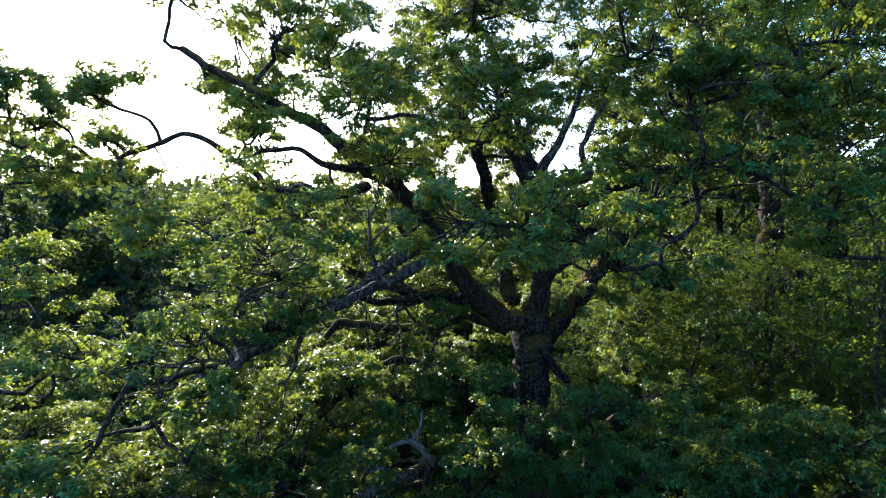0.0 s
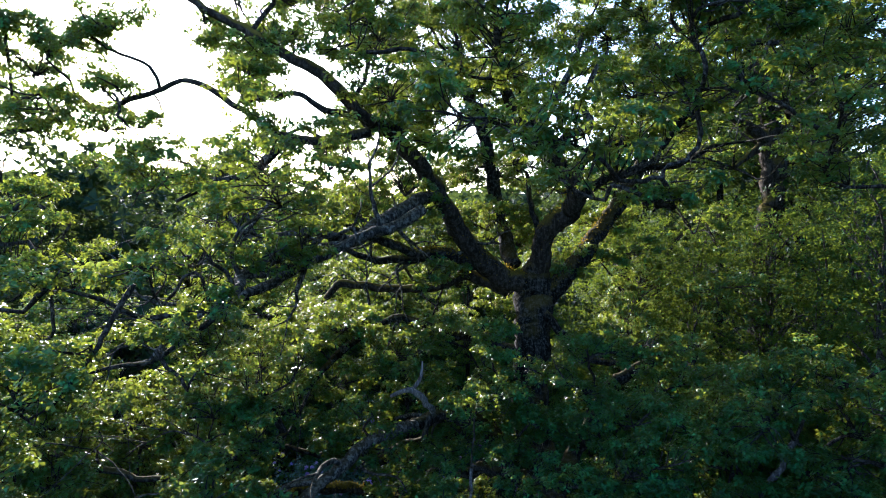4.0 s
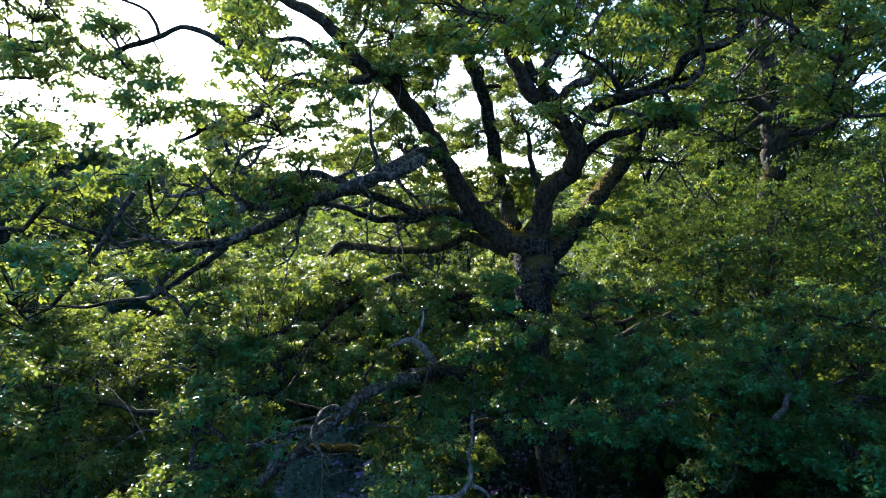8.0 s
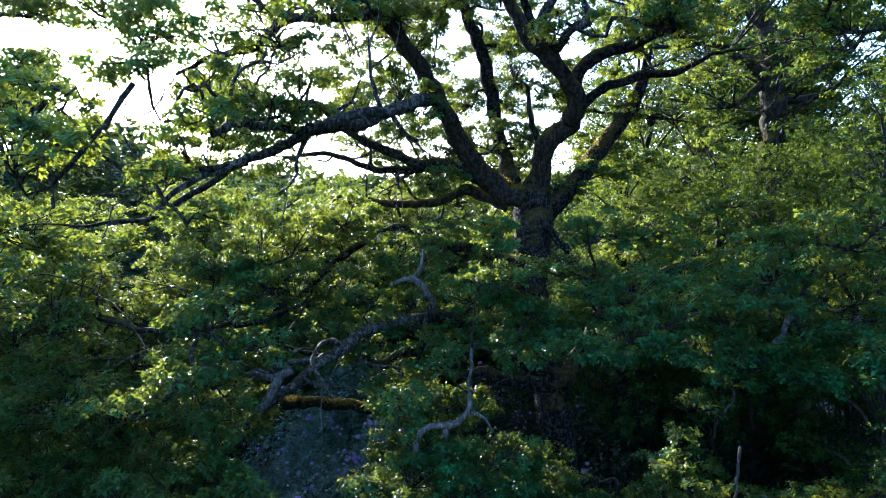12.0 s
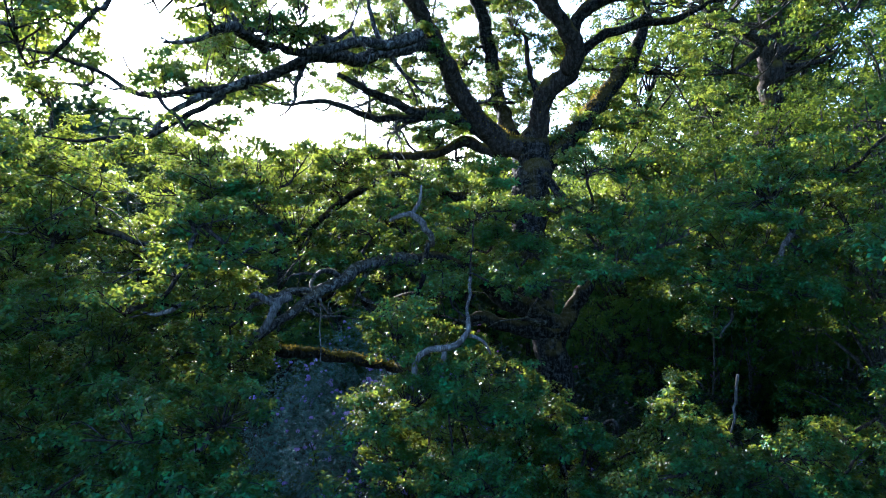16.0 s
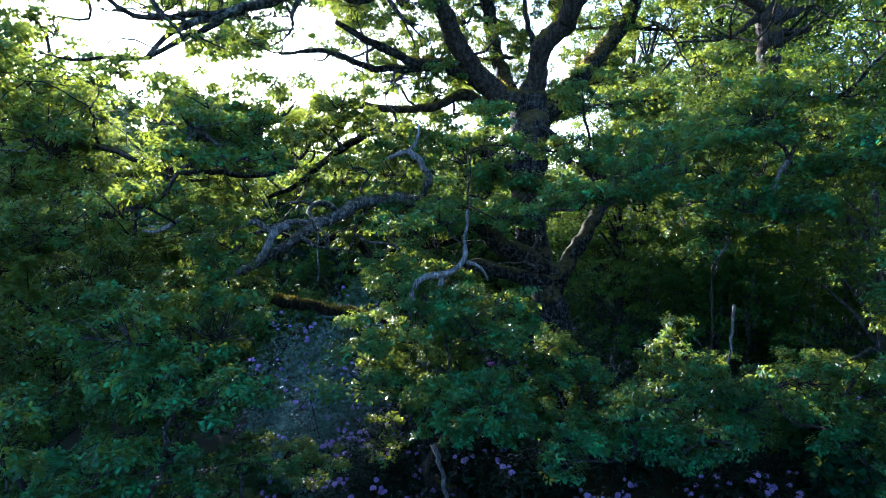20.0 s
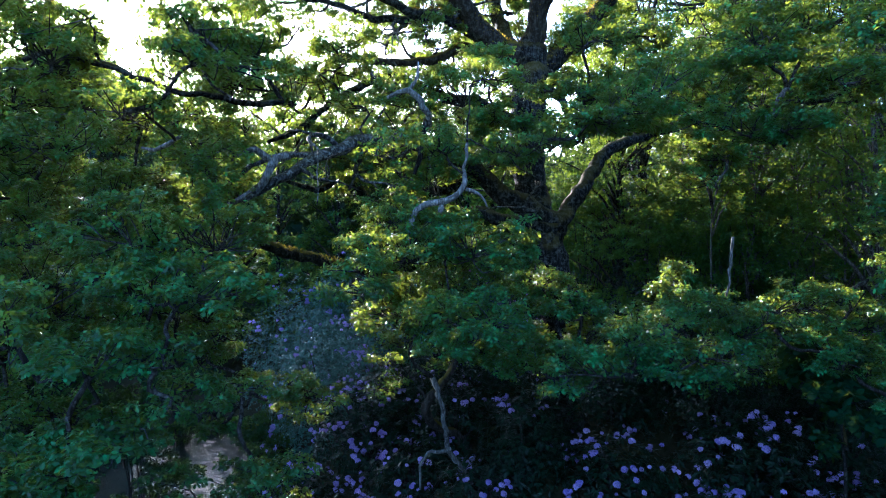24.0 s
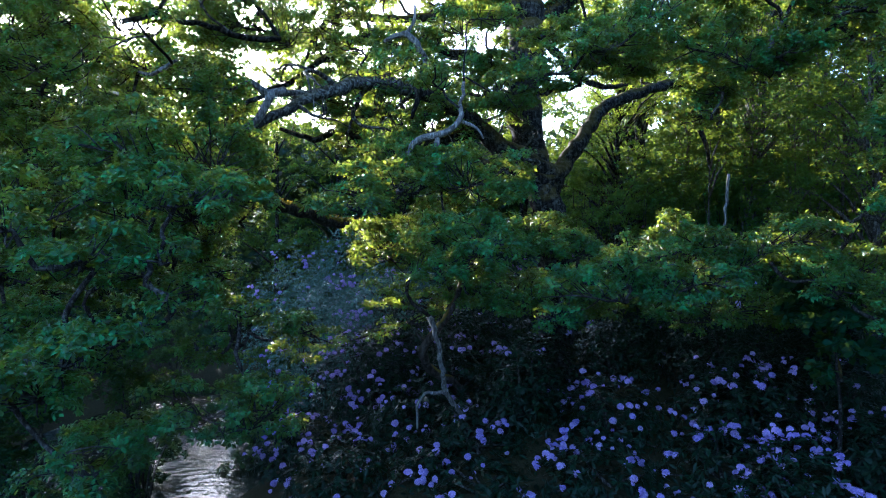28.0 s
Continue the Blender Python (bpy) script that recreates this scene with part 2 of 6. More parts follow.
def scatter(shape, pos, along, up, size):
    """Copies of a leaf at pos, lying along 'along' with its face towards 'up'."""
    sv, sf = shape
    along = along / (np.linalg.norm(along, axis=1)[:, None] + 1e-9)
    side = np.cross(up, along)
    side /= np.linalg.norm(side, axis=1)[:, None] + 1e-9
    nor = np.cross(along, side)
    v = pos[:, None] + size[:, None, None] * (sv[None, :, 0:1] * along[:, None] + sv[None, :, 1:2] * side[:, None] + sv[None, :, 2:3] * nor[:, None])
    off = (np.arange(len(pos)) * len(sv))[:, None, None]
    return v.reshape(-1, 3), [(f[None] + off).reshape(-1, f.shape[1]) for f in sf]


def rosettes(centres, axis, per, size, kind, spread=0.35):
    """Tufts of leaves: per leaves round each centre."""
    n = len(centres)
    c = np.repeat(centres, per, 0)
    a = np.repeat(axis / np.linalg.norm(axis, axis=1)[:, None], per, 0)
    r = R.normal(size=(n * per, 3))
    out = r - (r * a).sum(1)[:, None] * a
    out /= np.linalg.norm(out, axis=1)[:, None] + 1e-9
    lift = R.uniform(-0.75, spread + 0.3, n * per)[:, None]
    along = out + a * lift
    up = a - out * lift + R.normal(size=(n * per, 3)) * 0.4
    sz = size * R.uniform(0.65, 1.2, n * per)
    return scatter(leaf_shape(kind), c + out * 0.012 + a * R.uniform(-0.03, 0.03, n * per)[:, None], along, up, sz)


def clump(radius, flat, tufts, per, size, kind="oak"):
    """A bough's foliage round the origin: twigs that end in rounded heads of tufts, with gaps between the heads."""
    cen, axs, twigs = [], [], []
    heads = max(4, tufts // 10)
    for h in range(heads):
        d = R.normal(size=3)
        d /= np.linalg.norm(d)
        d[2] = d[2] * 0.7 + 0.12
        tip = d * radius * R.uniform(0.45, 1.08) * np.array([1, 1, flat])
        start = tip * R.uniform(0.05, 0.4) * np.array([1, 1, 0.4])
        if h % 2 == 0:
            bend = (start + tip) / 2 + R.normal(size=3) * radius * 0.1
            twigs.append(tube([(*start, 0.012), (*bend, 0.008), (*tip, 0.004)], 3, 0.35, 0))
        n = tufts // heads
        o = R.normal(size=(n, 3))
        o[:, 2] = np.abs(o[:, 2]) * 0.8 - 0.15
        o /= np.linalg.norm(o, axis=1)[:, None]
        wide = radius * R.uniform(0.14, 0.26)
        cen.append(tip + o * wide * np.array([1, 1, 0.75]) * R.uniform(0.6, 1.0, n)[:, None])
        axs.append(np.array([0, 0, 0.7]) + o * 0.6 + R.normal(size=(n, 3)) * 0.35)
    return rosettes(np.vstack(cen), np.vstack(axs), per, size, kind), joined(twigs)


def spun(v, at, turn, scale, tip=0.0):
    m = np.array(Euler((tip, tip * 0.6, turn)).to_matrix())
    return (v * scale) @ m.T + np.array(at)


# ---- ground and water ----
def height(x, y):
    """The lie of the land: a bank under the oak, a pond beyond it, a rise all round."""
    bank = 1.6 * np.exp(-(((x - 3) / 6.5) ** 2 + ((y - 13) / 7.5) ** 2)) + 1.6 * np.exp(-(((x + 1.0) / 4.0) ** 2 + ((y - 18) / 4.0) ** 2))
    pond = -2.0 * np.exp(-(((x + 6) / 3.0) ** 2 + ((y - 13) / 4.0) ** 2)) - 1.6 * np.exp(-(((x - 21) / 4.0) ** 2 + ((y - 28) / 5.0) ** 2))
    far = 0.02 * np.clip(np.hypot(x, y - 12) - 30, 0, 400)
    return 0.35 + bank + pond + far


g = np.concatenate([-np.geomspace(1500, 26, 26), np.linspace(-25, 25, 101), np.geomspace(26, 1500, 26)])
gx, gy = np.meshgrid(g, g + 12.0, indexing="ij")
gz = height(gx, gy)
for i in range(len(g)):
    for j in range(len(g)):
        gz[i, j] += 0.12 * noise.noise(Vector((gx[i, j] * 0.9, gy[i, j] * 0.9, 0))) + 0.05 * noise.noise(Vector((gx[i, j] * 3, gy[i, j] * 3, 5)))
k = len(g)
i, j = np.meshgrid(np.arange(k - 1), np.arange(k - 1), indexing="ij")
quads = np.stack([i * k + j, (i + 1) * k + j, (i + 1) * k + j + 1, i * k + j + 1], -1).reshape(-1, 4)
ground = new("ground", mesh_of("ground", np.stack([gx, gy, gz], -1).reshape(-1, 3), quads, GROUND, True))
tagged(ground, "dark woodland soil with leaf litter and moss", "ground", kind="structure")


def basin(cx, cy, a, b):
    """A sheet of still water that ends inside its banks."""
    t = np.linspace(0, 2 * math.pi, 48, endpoint=False)
    rings = [np.stack([cx + a * s * np.cos(t), cy + b * s * np.sin(t), np.zeros(48)], -1) for s in (0.25, 0.5, 0.75, 1.0)]
    v = np.vstack(rings + [np.array([[cx, cy, 0.0]])])
    q = np.vstack([np.stack([r * 48 + np.arange(48), (r + 1) * 48 + np.arange(48), (r + 1) * 48 + (np.arange(48) + 1) % 48, r * 48 + (np.arange(48) + 1) % 48], -1) for r in range(3)])
    c = np.stack([np.full(48, 192), np.arange(48), (np.arange(48) + 1) % 48], -1)
    w = new("water", mesh_of("water", v, [q, c], WATER, True))
    return tagged(w, "rippled dark pond water that mirrors the bright sky", "water", kind="structure")


basin(-6, 13, 4.6, 6.5)
basin(21, 28, 5, 6)


# ---- background woods ----
def wood_tree(x, y, top, spread, leaf, size, label, clumps=60, bark=BARK, low=0.35, kind="wedge", tufts=70, trunk_r=0.22, lean=0.0, seed=0, group="", near=True):
    """A woodland tree: a tapered trunk, forked limbs and an uneven crown."""
    z0 = float(height(np.array(x), np.array(y))) - 0.15
    t = thing("tree", (x, y, z0), label, "tree", group)
    rs = np.random.default_rng(seed + 100)
    h = top - z0
    spine = [(lean * u * h * 0.3 + 0.12 * h * 0.1 * rs.normal() * u, 0.1 * rs.normal() * u, u * h * 0.93, trunk_r * (1.25 - u) if u else trunk_r * 1.6) for u in (0, 0.06, 0.25, 0.5, 0.75, 1)]
    v, f = tube(spine, 9, 0.35, 0.12)
    part("trunk", mesh_of("trunk", v, f, bark, True), t)
    limbs, foliage = [], []
    for c in range(clumps):
        u = low + (1 - low) * rs.uniform() ** 0.8
        a = rs.uniform(0, 2 * math.pi)
        w = spread * math.sqrt(max(0.05, 1 - ((u - (low + 0.3)) / (1.02 - low) * 1.25) ** 2)) * rs.uniform(0.35, 1.0)
        at = np.array([lean * u * h * 0.3 + w * math.cos(a), w * math.sin(a), u * h])
        root = np.array([lean * (u - 0.15) * h * 0.3, 0, max(0.1, u - 0.13) * h])
        mid = (root + at) / 2 + np.array([0, 0, 0.08 * h * 0.3])
        if c % 2 == 0:
            limbs.append(tube([(*root, trunk_r * 0.4 * (1.1 - u) + 0.03), (*mid, trunk_r * 0.25 * (1.1 - u) + 0.02), (*at, 0.012)], 5, 0.4, 0.1, 0.15))
        foliage.append((at, rs.uniform(0, 6.3), rs.uniform(0.75, 1.3) * spread * 0.42))
    if near:
        for v, f in limbs:
            part("limb", mesh_of("limb", v, f, bark, True), t)
    else:
        v, f = joined(limbs)
        part("branchwork", mesh_of("branchwork", v, f, bark, True), t, kind="stuff")
    base = [clump(1.0, 0.66, tufts, 4, size / (spread * 0.42), kind)[0] for _ in range(3)]
    v, f = joined([(spun(base[i % 3][0], at, turn, s), base[i % 3][1]) for i, (at, turn, s) in enumerate(foliage)])
    part("crown", mesh_of("crown", v, f, leaf), t, kind="stuff")
    return t


def far_wood(label, seed, domes, turn, reach, heights, tufts=19, size=0.38):
    """A closed wood far off: crowns side by side, seen as one mass. turn: degrees right of straight ahead; reach: metres."""
    rs = np.random.default_rng(seed)
    base = [clump(1.0, 0.75, tufts, 4, size, "wedge")[0] for _ in range(4)]
    pieces = []
    for _ in range(domes):
        a, d = radians(rs.uniform(*turn)), reach[0] + (reach[1] - reach[0]) * rs.uniform() ** 1.4
        x, y = d * math.sin(a), d * math.cos(a)
        if ((x - 21) / 6) ** 2 + ((y - 28) / 6) ** 2 < 1:
            continue
        top = heights(x, d) * rs.uniform(0.8, 1.08)
        w = rs.uniform(2.2, 3.6) * max(1.0, d / 40)
        for _ in range(17):
            b, c = rs.uniform(0, 2 * math.pi), rs.uniform(-0.35, 1)
            s = math.sqrt(max(0.0, 1 - max(c, 0) ** 2)) * rs.uniform(0.75, 1.05)
            at = (x + w * s * math.cos(b), y + w * s * math.sin(b), top * (0.42 + 0.52 * c) if c > 0 else top * rs.uniform(0.05, 0.4))
            v, f = base[rs.integers(4)]
            pieces.append((spun(v, at, rs.uniform(0, 6.3), rs.uniform(1.1, 1.9) * max(1.0, d / 40)), f))
    v, f = joined(pieces)
    ob = new("far_wood", mesh_of("far_wood", v, f, FAR_LEAF))
    return tagged(ob, label, "wood", kind="stuff")


def undergrowth(label, seed, count, box):
    """Bramble and saplings that cover the ground between the trees."""
    rs = np.random.default_rng(seed)
    base = [clump(1.0, 0.8, 22, 4, 0.22, "leaf")[0] for _ in range(4)]
    pieces = []
    while len(pieces) < count:
        x, y = rs.uniform(box[0], box[1]), rs.uniform(box[2], box[3])
        z = float(height(np.array(x), np.array(y)))
        if z < 0.1:
            continue
        v, f = base[rs.integers(4)]
        pieces.append((spun(v, (x, y, z + rs.uniform(0.2, 1.6)), rs.uniform(0, 6.3), rs.uniform(0.8, 1.5)), f))
    v, f = joined(pieces)
    return tagged(new("undergrowth", mesh_of("undergrowth", v, f, FAR_LEAF)), label, "undergrowth", kind="stuff")


# ---- the oak: boughs, twigs and leaves ----
OAK_AT = Vector((2.5, 12.0, 1.2))
oak = thing("oak_tree", OAK_AT, "huge old oak in fresh spring leaf with mossy spreading limbs", "tree")
SPINES = []


def limb(name, points, bark=None, sides=10, label=""):
    """One limb of the oak through the points (x, y, z, radius) of the plan."""
    fat = 1.35 if name == "dead_branch" else 1.0
    p = [(x - OAK_AT.x, y - OAK_AT.y, z - OAK_AT.z, r * fat) for x, y, z, r in points]
    v, f = tube(p, sides, 0.09, 0.24, 0.11 if name == "dead_branch" else 0.07)
    SPINES.extend(map(tuple, smooth_line(p, 0.3)))
    return part(name, mesh_of(name, v, f, bark or BARK, True), oak, label)


limb("trunk", [(2.5, 12.0, 1.2, 0.62), (2.48, 12.0, 2.2, 0.42), (2.43, 12.0, 4.2, 0.33), (2.3, 12.2, 5.4, 0.34), (1.98, 12.7, 6.8, 0.36), (1.92, 13.2, 8.2, 0.38), (2.05, 13.7, 9.5, 0.43), (2.08, 13.8, 10.0, 0.43), (2.1, 13.8, 10.4, 0.27), (2.12, 13.8, 10.7, 0.1)], BARK, 18, label="thick furrowed grey-brown trunk with moss")
limb("limb", [(1.89, 13.8, 10.04, 0.276), (1.09, 13.6, 10.36, 0.246), (0.49, 13.2, 11.03, 0.214), (0.12, 12.7, 11.71, 0.181), (-0.12, 12.5, 12.15, 0.167), (-0.55, 11.8, 12.74, 0.153), (-0.99, 11.2, 13.17, 0.138), (-1.43, 10.6, 13.39, 0.124), (-1.75, 10.2, 13.76, 0.107), (-2.22, 10.0, 14.1, 0.092), (-2.8, 9.9, 14.39, 0.085), (-3.49, 9.8, 14.77, 0.072), (-4.21, 9.8, 15.22, 0.054)], MOSSY_BARK, 14, "mossy dark limb")
limb("limb", [(-1.26, 10.1, 13.04, 0.089), (-1.76, 9.7, 12.91, 0.078), (-2.38, 9.6, 12.81, 0.07), (-2.71, 9.5, 12.57, 0.063), (-3.04, 9.4, 12.26, 0.055), (-3.49, 9.3, 12.17, 0.044), (-4.11, 9.2, 11.86, 0.027)], BARK, 10)
limb("limb", [(-1.45, 10.1, 13.3, 0.066), (-1.98, 9.9, 13.39, 0.054), (-2.44, 9.9, 13.62, 0.043), (-3.27, 9.9, 13.48, 0.025)], BARK, 7)
limb("limb", [(0.08, 12.6, 11.93, 0.102), (-0.18, 12.35, 12.03, 0.122), (-0.56, 11.8, 11.89, 0.13), (-1.09, 11.0, 11.56, 0.121), (-1.5, 10.2, 11.24, 0.113), (-1.92, 9.2, 11.05, 0.095), (-2.33, 8.9, 10.75, 0.079), (-2.83, 8.6, 10.48, 0.07), (-3.32, 8.4, 10.31, 0.056), (-3.64, 8.2, 10.04, 0.043), (-4.02, 8.0, 9.69, 0.03), (-4.51, 7.9, 9.58, 0.018)], GREY_BARK, 10, "pale lichened limb")
limb("limb", [(-1.57, 10.0, 11.21, 0.088), (-1.96, 9.2, 11.36, 0.074), (-2.4, 8.9, 11.37, 0.059), (-2.92, 8.7, 11.32, 0.048), (-3.34, 8.5, 11.16, 0.038), (-3.94, 8.4, 11.03, 0.022)], GREY_BARK, 10, "pale lichened limb")
limb("limb", [(-2.84, 8.7, 11.34, 0.038), (-3.12, 8.7, 11.63, 0.029), (-3.2, 8.6, 12.01, 0.022), (-3.33, 8.6, 12.33, 0.013)], GREY_BARK, 7, "pale lichened limb")
limb("limb", [(-2.96, 8.7, 11.35, 0.032), (-2.68, 8.6, 11.61, 0.025), (-2.51, 8.6, 11.85, 0.019), (-2.36, 8.5, 12.14, 0.012)], GREY_BARK, 7, "pale lichened limb")
limb("limb", [(-2.83, 8.6, 10.47, 0.064), (-3.52, 8.3, 10.34, 0.049), (-4.14, 8.1, 10.25, 0.039), (-4.53, 8.0, 10.47, 0.033), (-4.85, 7.9, 10.61, 0.026), (-5.45, 7.8, 10.78, 0.017)], BARK, 7)
limb("limb", [(-3.12, 8.5, 10.32, 0.047), (-3.49, 8.2, 9.98, 0.04), (-3.87, 8.0, 9.71, 0.033), (-4.45, 7.8, 9.6, 0.026), (-4.99, 7.7, 9.6, 0.017)], BARK, 7)
limb("limb", [(0.96, 13.6, 10.42, 0.151), (0.06, 13.2, 10.79, 0.122), (-0.56, 13.0, 10.81, 0.105), (-1.15, 12.8, 11.03, 0.094), (-1.73, 12.6, 11.29, 0.074), (-2.17, 12.4, 11.5, 0.046)], BARK, 10)
limb("limb", [(0.06, 13.2, 10.78, 0.107), (-1.05, 13.0, 10.66, 0.086), (-1.65, 12.9, 10.71, 0.071), (-2.24, 12.8, 10.95, 0.061), (-2.82, 12.7, 10.98, 0.051), (-3.4, 12.6, 10.92, 0.028)], BARK, 10)
limb("limb", [(1.5, 13.8, 9.89, 0.174), (0.58, 13.8, 10.25, 0.133), (-0.2, 13.8, 10.03, 0.102), (-1.12, 13.8, 9.97, 0.092), (-1.91, 13.8, 10.03, 0.092), (-2.36, 13.8, 10.07, 0.092), (-2.63, 13.8, 9.84, 0.082), (-2.92, 13.7, 9.38, 0.061)], MOSSY_BARK, 10, "mossy dark limb")
limb("limb", [(1.59, 13.4, 8.54, 0.15), (0.81, 13.2, 8.94, 0.118), (0.3, 13.1, 8.97, 0.107), (-0.2, 13.0, 9.13, 0.087), (-0.63, 13.0, 9.33, 0.087), (-1.17, 12.8, 9.39, 0.076), (-1.74, 12.5, 9.1, 0.084), (-2.17, 12.2, 8.77, 0.073), (-2.67, 11.8, 8.28, 0.062), (-3.36, 11.4, 7.84, 0.038)], BARK, 10)
limb("limb", [(2.08, 13.8, 10.04, 0.265), (2.23, 13.7, 10.81, 0.232), (2.39, 13.5, 11.34, 0.228), (2.79, 13.3, 11.72, 0.225), (2.82, 12.9, 12.21, 0.198), (2.48, 12.6, 12.68, 0.175), (1.91, 12.4, 13.1, 0.163), (1.55, 12.3, 13.64, 0.143), (1.25, 12.2, 14.22, 0.124), (1.12, 12.2, 14.82, 0.08), (1.0, 12.2, 15.83, 0.066), (0.57, 12.1, 16.29, 0.044)], MOSSY_BARK, 14, "mossy dark limb")
limb("limb", [(2.54, 12.6, 12.62, 0.138), (2.03, 12.4, 13.33, 0.108), (1.72, 12.3, 13.86, 0.089), (1.48, 12.2, 14.5, 0.062)], BARK, 10)
limb("limb", [(2.78, 12.9, 12.27, 0.151), (3.0, 12.8, 12.84, 0.136), (3.5, 12.7, 13.11, 0.12), (4.18, 12.6, 13.31, 0.101), (4.84, 12.5, 13.57, 0.073), (5.49, 12.4, 13.77, 0.041)], BARK, 10)
limb("limb", [(2.33, 12.3, 13.07, 0.108), (1.86, 11.6, 13.38, 0.102), (2.13, 11.3, 13.86, 0.074), (2.37, 11.2, 14.36, 0.057), (2.57, 11.2, 14.98, 0.037)], GREY_BARK, 10, "pale lichened limb")
limb("limb", [(2.33, 12.3, 13.07, 0.099), (2.37, 11.4, 13.19, 0.083), (2.67, 11.2, 13.33, 0.094), (2.56, 11.2, 13.69, 0.057), (2.73, 11.2, 14.16, 0.049), (3.01, 11.1, 14.64, 0.028)], GREY_BARK, 10, "pale lichened limb")
limb("limb", [(2.21, 13.6, 11.19, 0.075), (1.95, 13.6, 11.82, 0.065), (1.9, 13.6, 12.58, 0.045)], BARK, 7)
limb("limb", [(2.35, 13.8, 9.71, 0.266), (2.97, 14.0, 10.34, 0.212), (3.6, 14.4, 11.05, 0.201), (4.18, 14.8, 11.7, 0.196), (4.64, 15.1, 12.2, 0.199), (4.89, 15.2, 12.66, 0.156), (5.05, 15.2, 13.23, 0.122), (5.18, 15.2, 13.85, 0.077)], BARK, 14)
limb("limb", [(4.61, 15.0, 12.18, 0.066), (5.15, 15.0, 12.1, 0.049), (5.67, 14.9, 12.03, 0.033)], BARK, 7)
limb("limb", [(2.92, 13.1, 11.99, 0.115), (3.51, 12.9, 12.41, 0.099), (4.17, 12.9, 12.6, 0.09), (4.89, 12.9, 12.74, 0.075), (5.61, 12.9, 13.03, 0.047), (6.45, 12.9, 13.21, 0.028)], BARK, 10)
limb("limb", [(1.68, 14.3, 10.44, 0.19), (1.47, 15.2, 11.4, 0.184), (1.27, 15.5, 12.58, 0.181), (1.03, 15.7, 13.78, 0.172), (0.6, 15.8, 14.96, 0.149), (0.38, 15.8, 16.11, 0.114)], BARK, 10)
limb("limb", [(2.51, 12.3, 6.11, 0.262), (1.85, 12.3, 6.53, 0.233), (1.24, 12.2, 6.88, 0.203), (0.64, 12.1, 7.37, 0.165), (0.06, 11.6, 7.66, 0.132), (-0.57, 10.9, 7.77, 0.115)], BARK, 14)
limb("limb", [(-0.52, 10.9, 7.75, 0.116), (-1.23, 10.2, 7.73, 0.108), (-1.72, 9.6, 7.5, 0.099), (-2.25, 9.1, 7.19, 0.08), (-2.68, 8.7, 6.87, 0.06), (-2.92, 8.5, 6.65, 0.036)], GREY_BARK, 10, "pale lichened limb")
limb("limb", [(-1.96, 9.4, 7.39, 0.064), (-2.46, 9.2, 7.38, 0.049), (-2.85, 9.0, 7.22, 0.041), (-3.23, 8.8, 6.91, 0.027)], GREY_BARK, 7, "pale lichened limb")
limb("dead_branch", [(-2.34, 8.9, 7.36, 0.054), (-2.55, 8.7, 7.28, 0.046), (-2.77, 8.6, 7.38, 0.036), (-3.03, 8.5, 7.32, 0.019)], DEAD_WOOD, 7, "bleached dead branch with peeling bark")
limb("dead_branch", [(-2.46, 8.7, 7.3, 0.053), (-2.61, 8.6, 7.0, 0.046), (-2.82, 8.6, 6.84, 0.039), (-3.17, 8.5, 6.57, 0.026)], DEAD_WOOD, 7, "bleached dead branch with peeling bark")
limb("limb", [(2.42, 12.2, 6.06, 0.204), (1.77, 12.2, 6.15, 0.167), (1.17, 12.1, 6.35, 0.128), (0.69, 12.0, 6.5, 0.091), (0.22, 11.8, 6.37, 0.054)], BARK, 14)
limb("limb", [(0.84, 12.4, 7.14, 0.14), (-0.01, 12.4, 6.96, 0.122), (-0.72, 12.3, 6.82, 0.121), (-1.4, 12.0, 6.67, 0.105), (-1.83, 11.8, 7.07, 0.08), (-2.48, 11.6, 6.96, 0.061), (-3.12, 11.5, 7.13, 0.035)], BARK, 10)
limb("limb", [(2.45, 12.3, 6.05, 0.206), (2.93, 12.6, 6.79, 0.158), (3.35, 13.0, 7.24, 0.147), (3.52, 13.2, 7.56, 0.139), (4.06, 13.4, 7.92, 0.131), (4.8, 13.7, 8.23, 0.123), (5.53, 13.9, 8.49, 0.115), (5.94, 14.0, 8.37, 0.089), (5.94, 14.0, 7.91, 0.068), (6.34, 14.0, 7.31, 0.058), (6.45, 13.9, 6.56, 0.032)], BARK, 14)
limb("limb", [(2.23, 13.3, 9.45, 0.119), (2.66, 13.2, 9.02, 0.089), (2.98, 13.2, 8.55, 0.079), (3.67, 13.4, 8.33, 0.065), (4.38, 13.6, 8.37, 0.041)], BARK, 10)
limb("limb", [(0.1, 12.6, 4.92, 0.125), (-1.1, 13.8, 4.95, 0.115), (-2.3, 13.8, 5.2, 0.126), (-3.1, 13.2, 5.46, 0.13), (-3.63, 12.4, 5.71, 0.113), (-3.98, 12.0, 5.98, 0.055)], MOSSY_BARK, 10, "mossy dark limb")
limb("dead_branch", [(0.44, 9.4, 7.58, 0.018), (0.34, 8.7, 7.05, 0.022), (0.38, 8.5, 6.81, 0.031), (0.1, 8.5, 6.62, 0.036), (-0.21, 8.5, 6.56, 0.036), (-0.41, 8.5, 6.26, 0.034), (-0.63, 8.4, 5.63, 0.026)], DEAD_WOOD, 7, "bleached dead branch with peeling bark")
limb("dead_branch", [(0.02, 8.5, 6.58, 0.031), (-0.02, 8.5, 6.26, 0.031), (0.06, 8.5, 5.9, 0.019)], DEAD_WOOD, 7, "bleached dead branch with peeling bark")
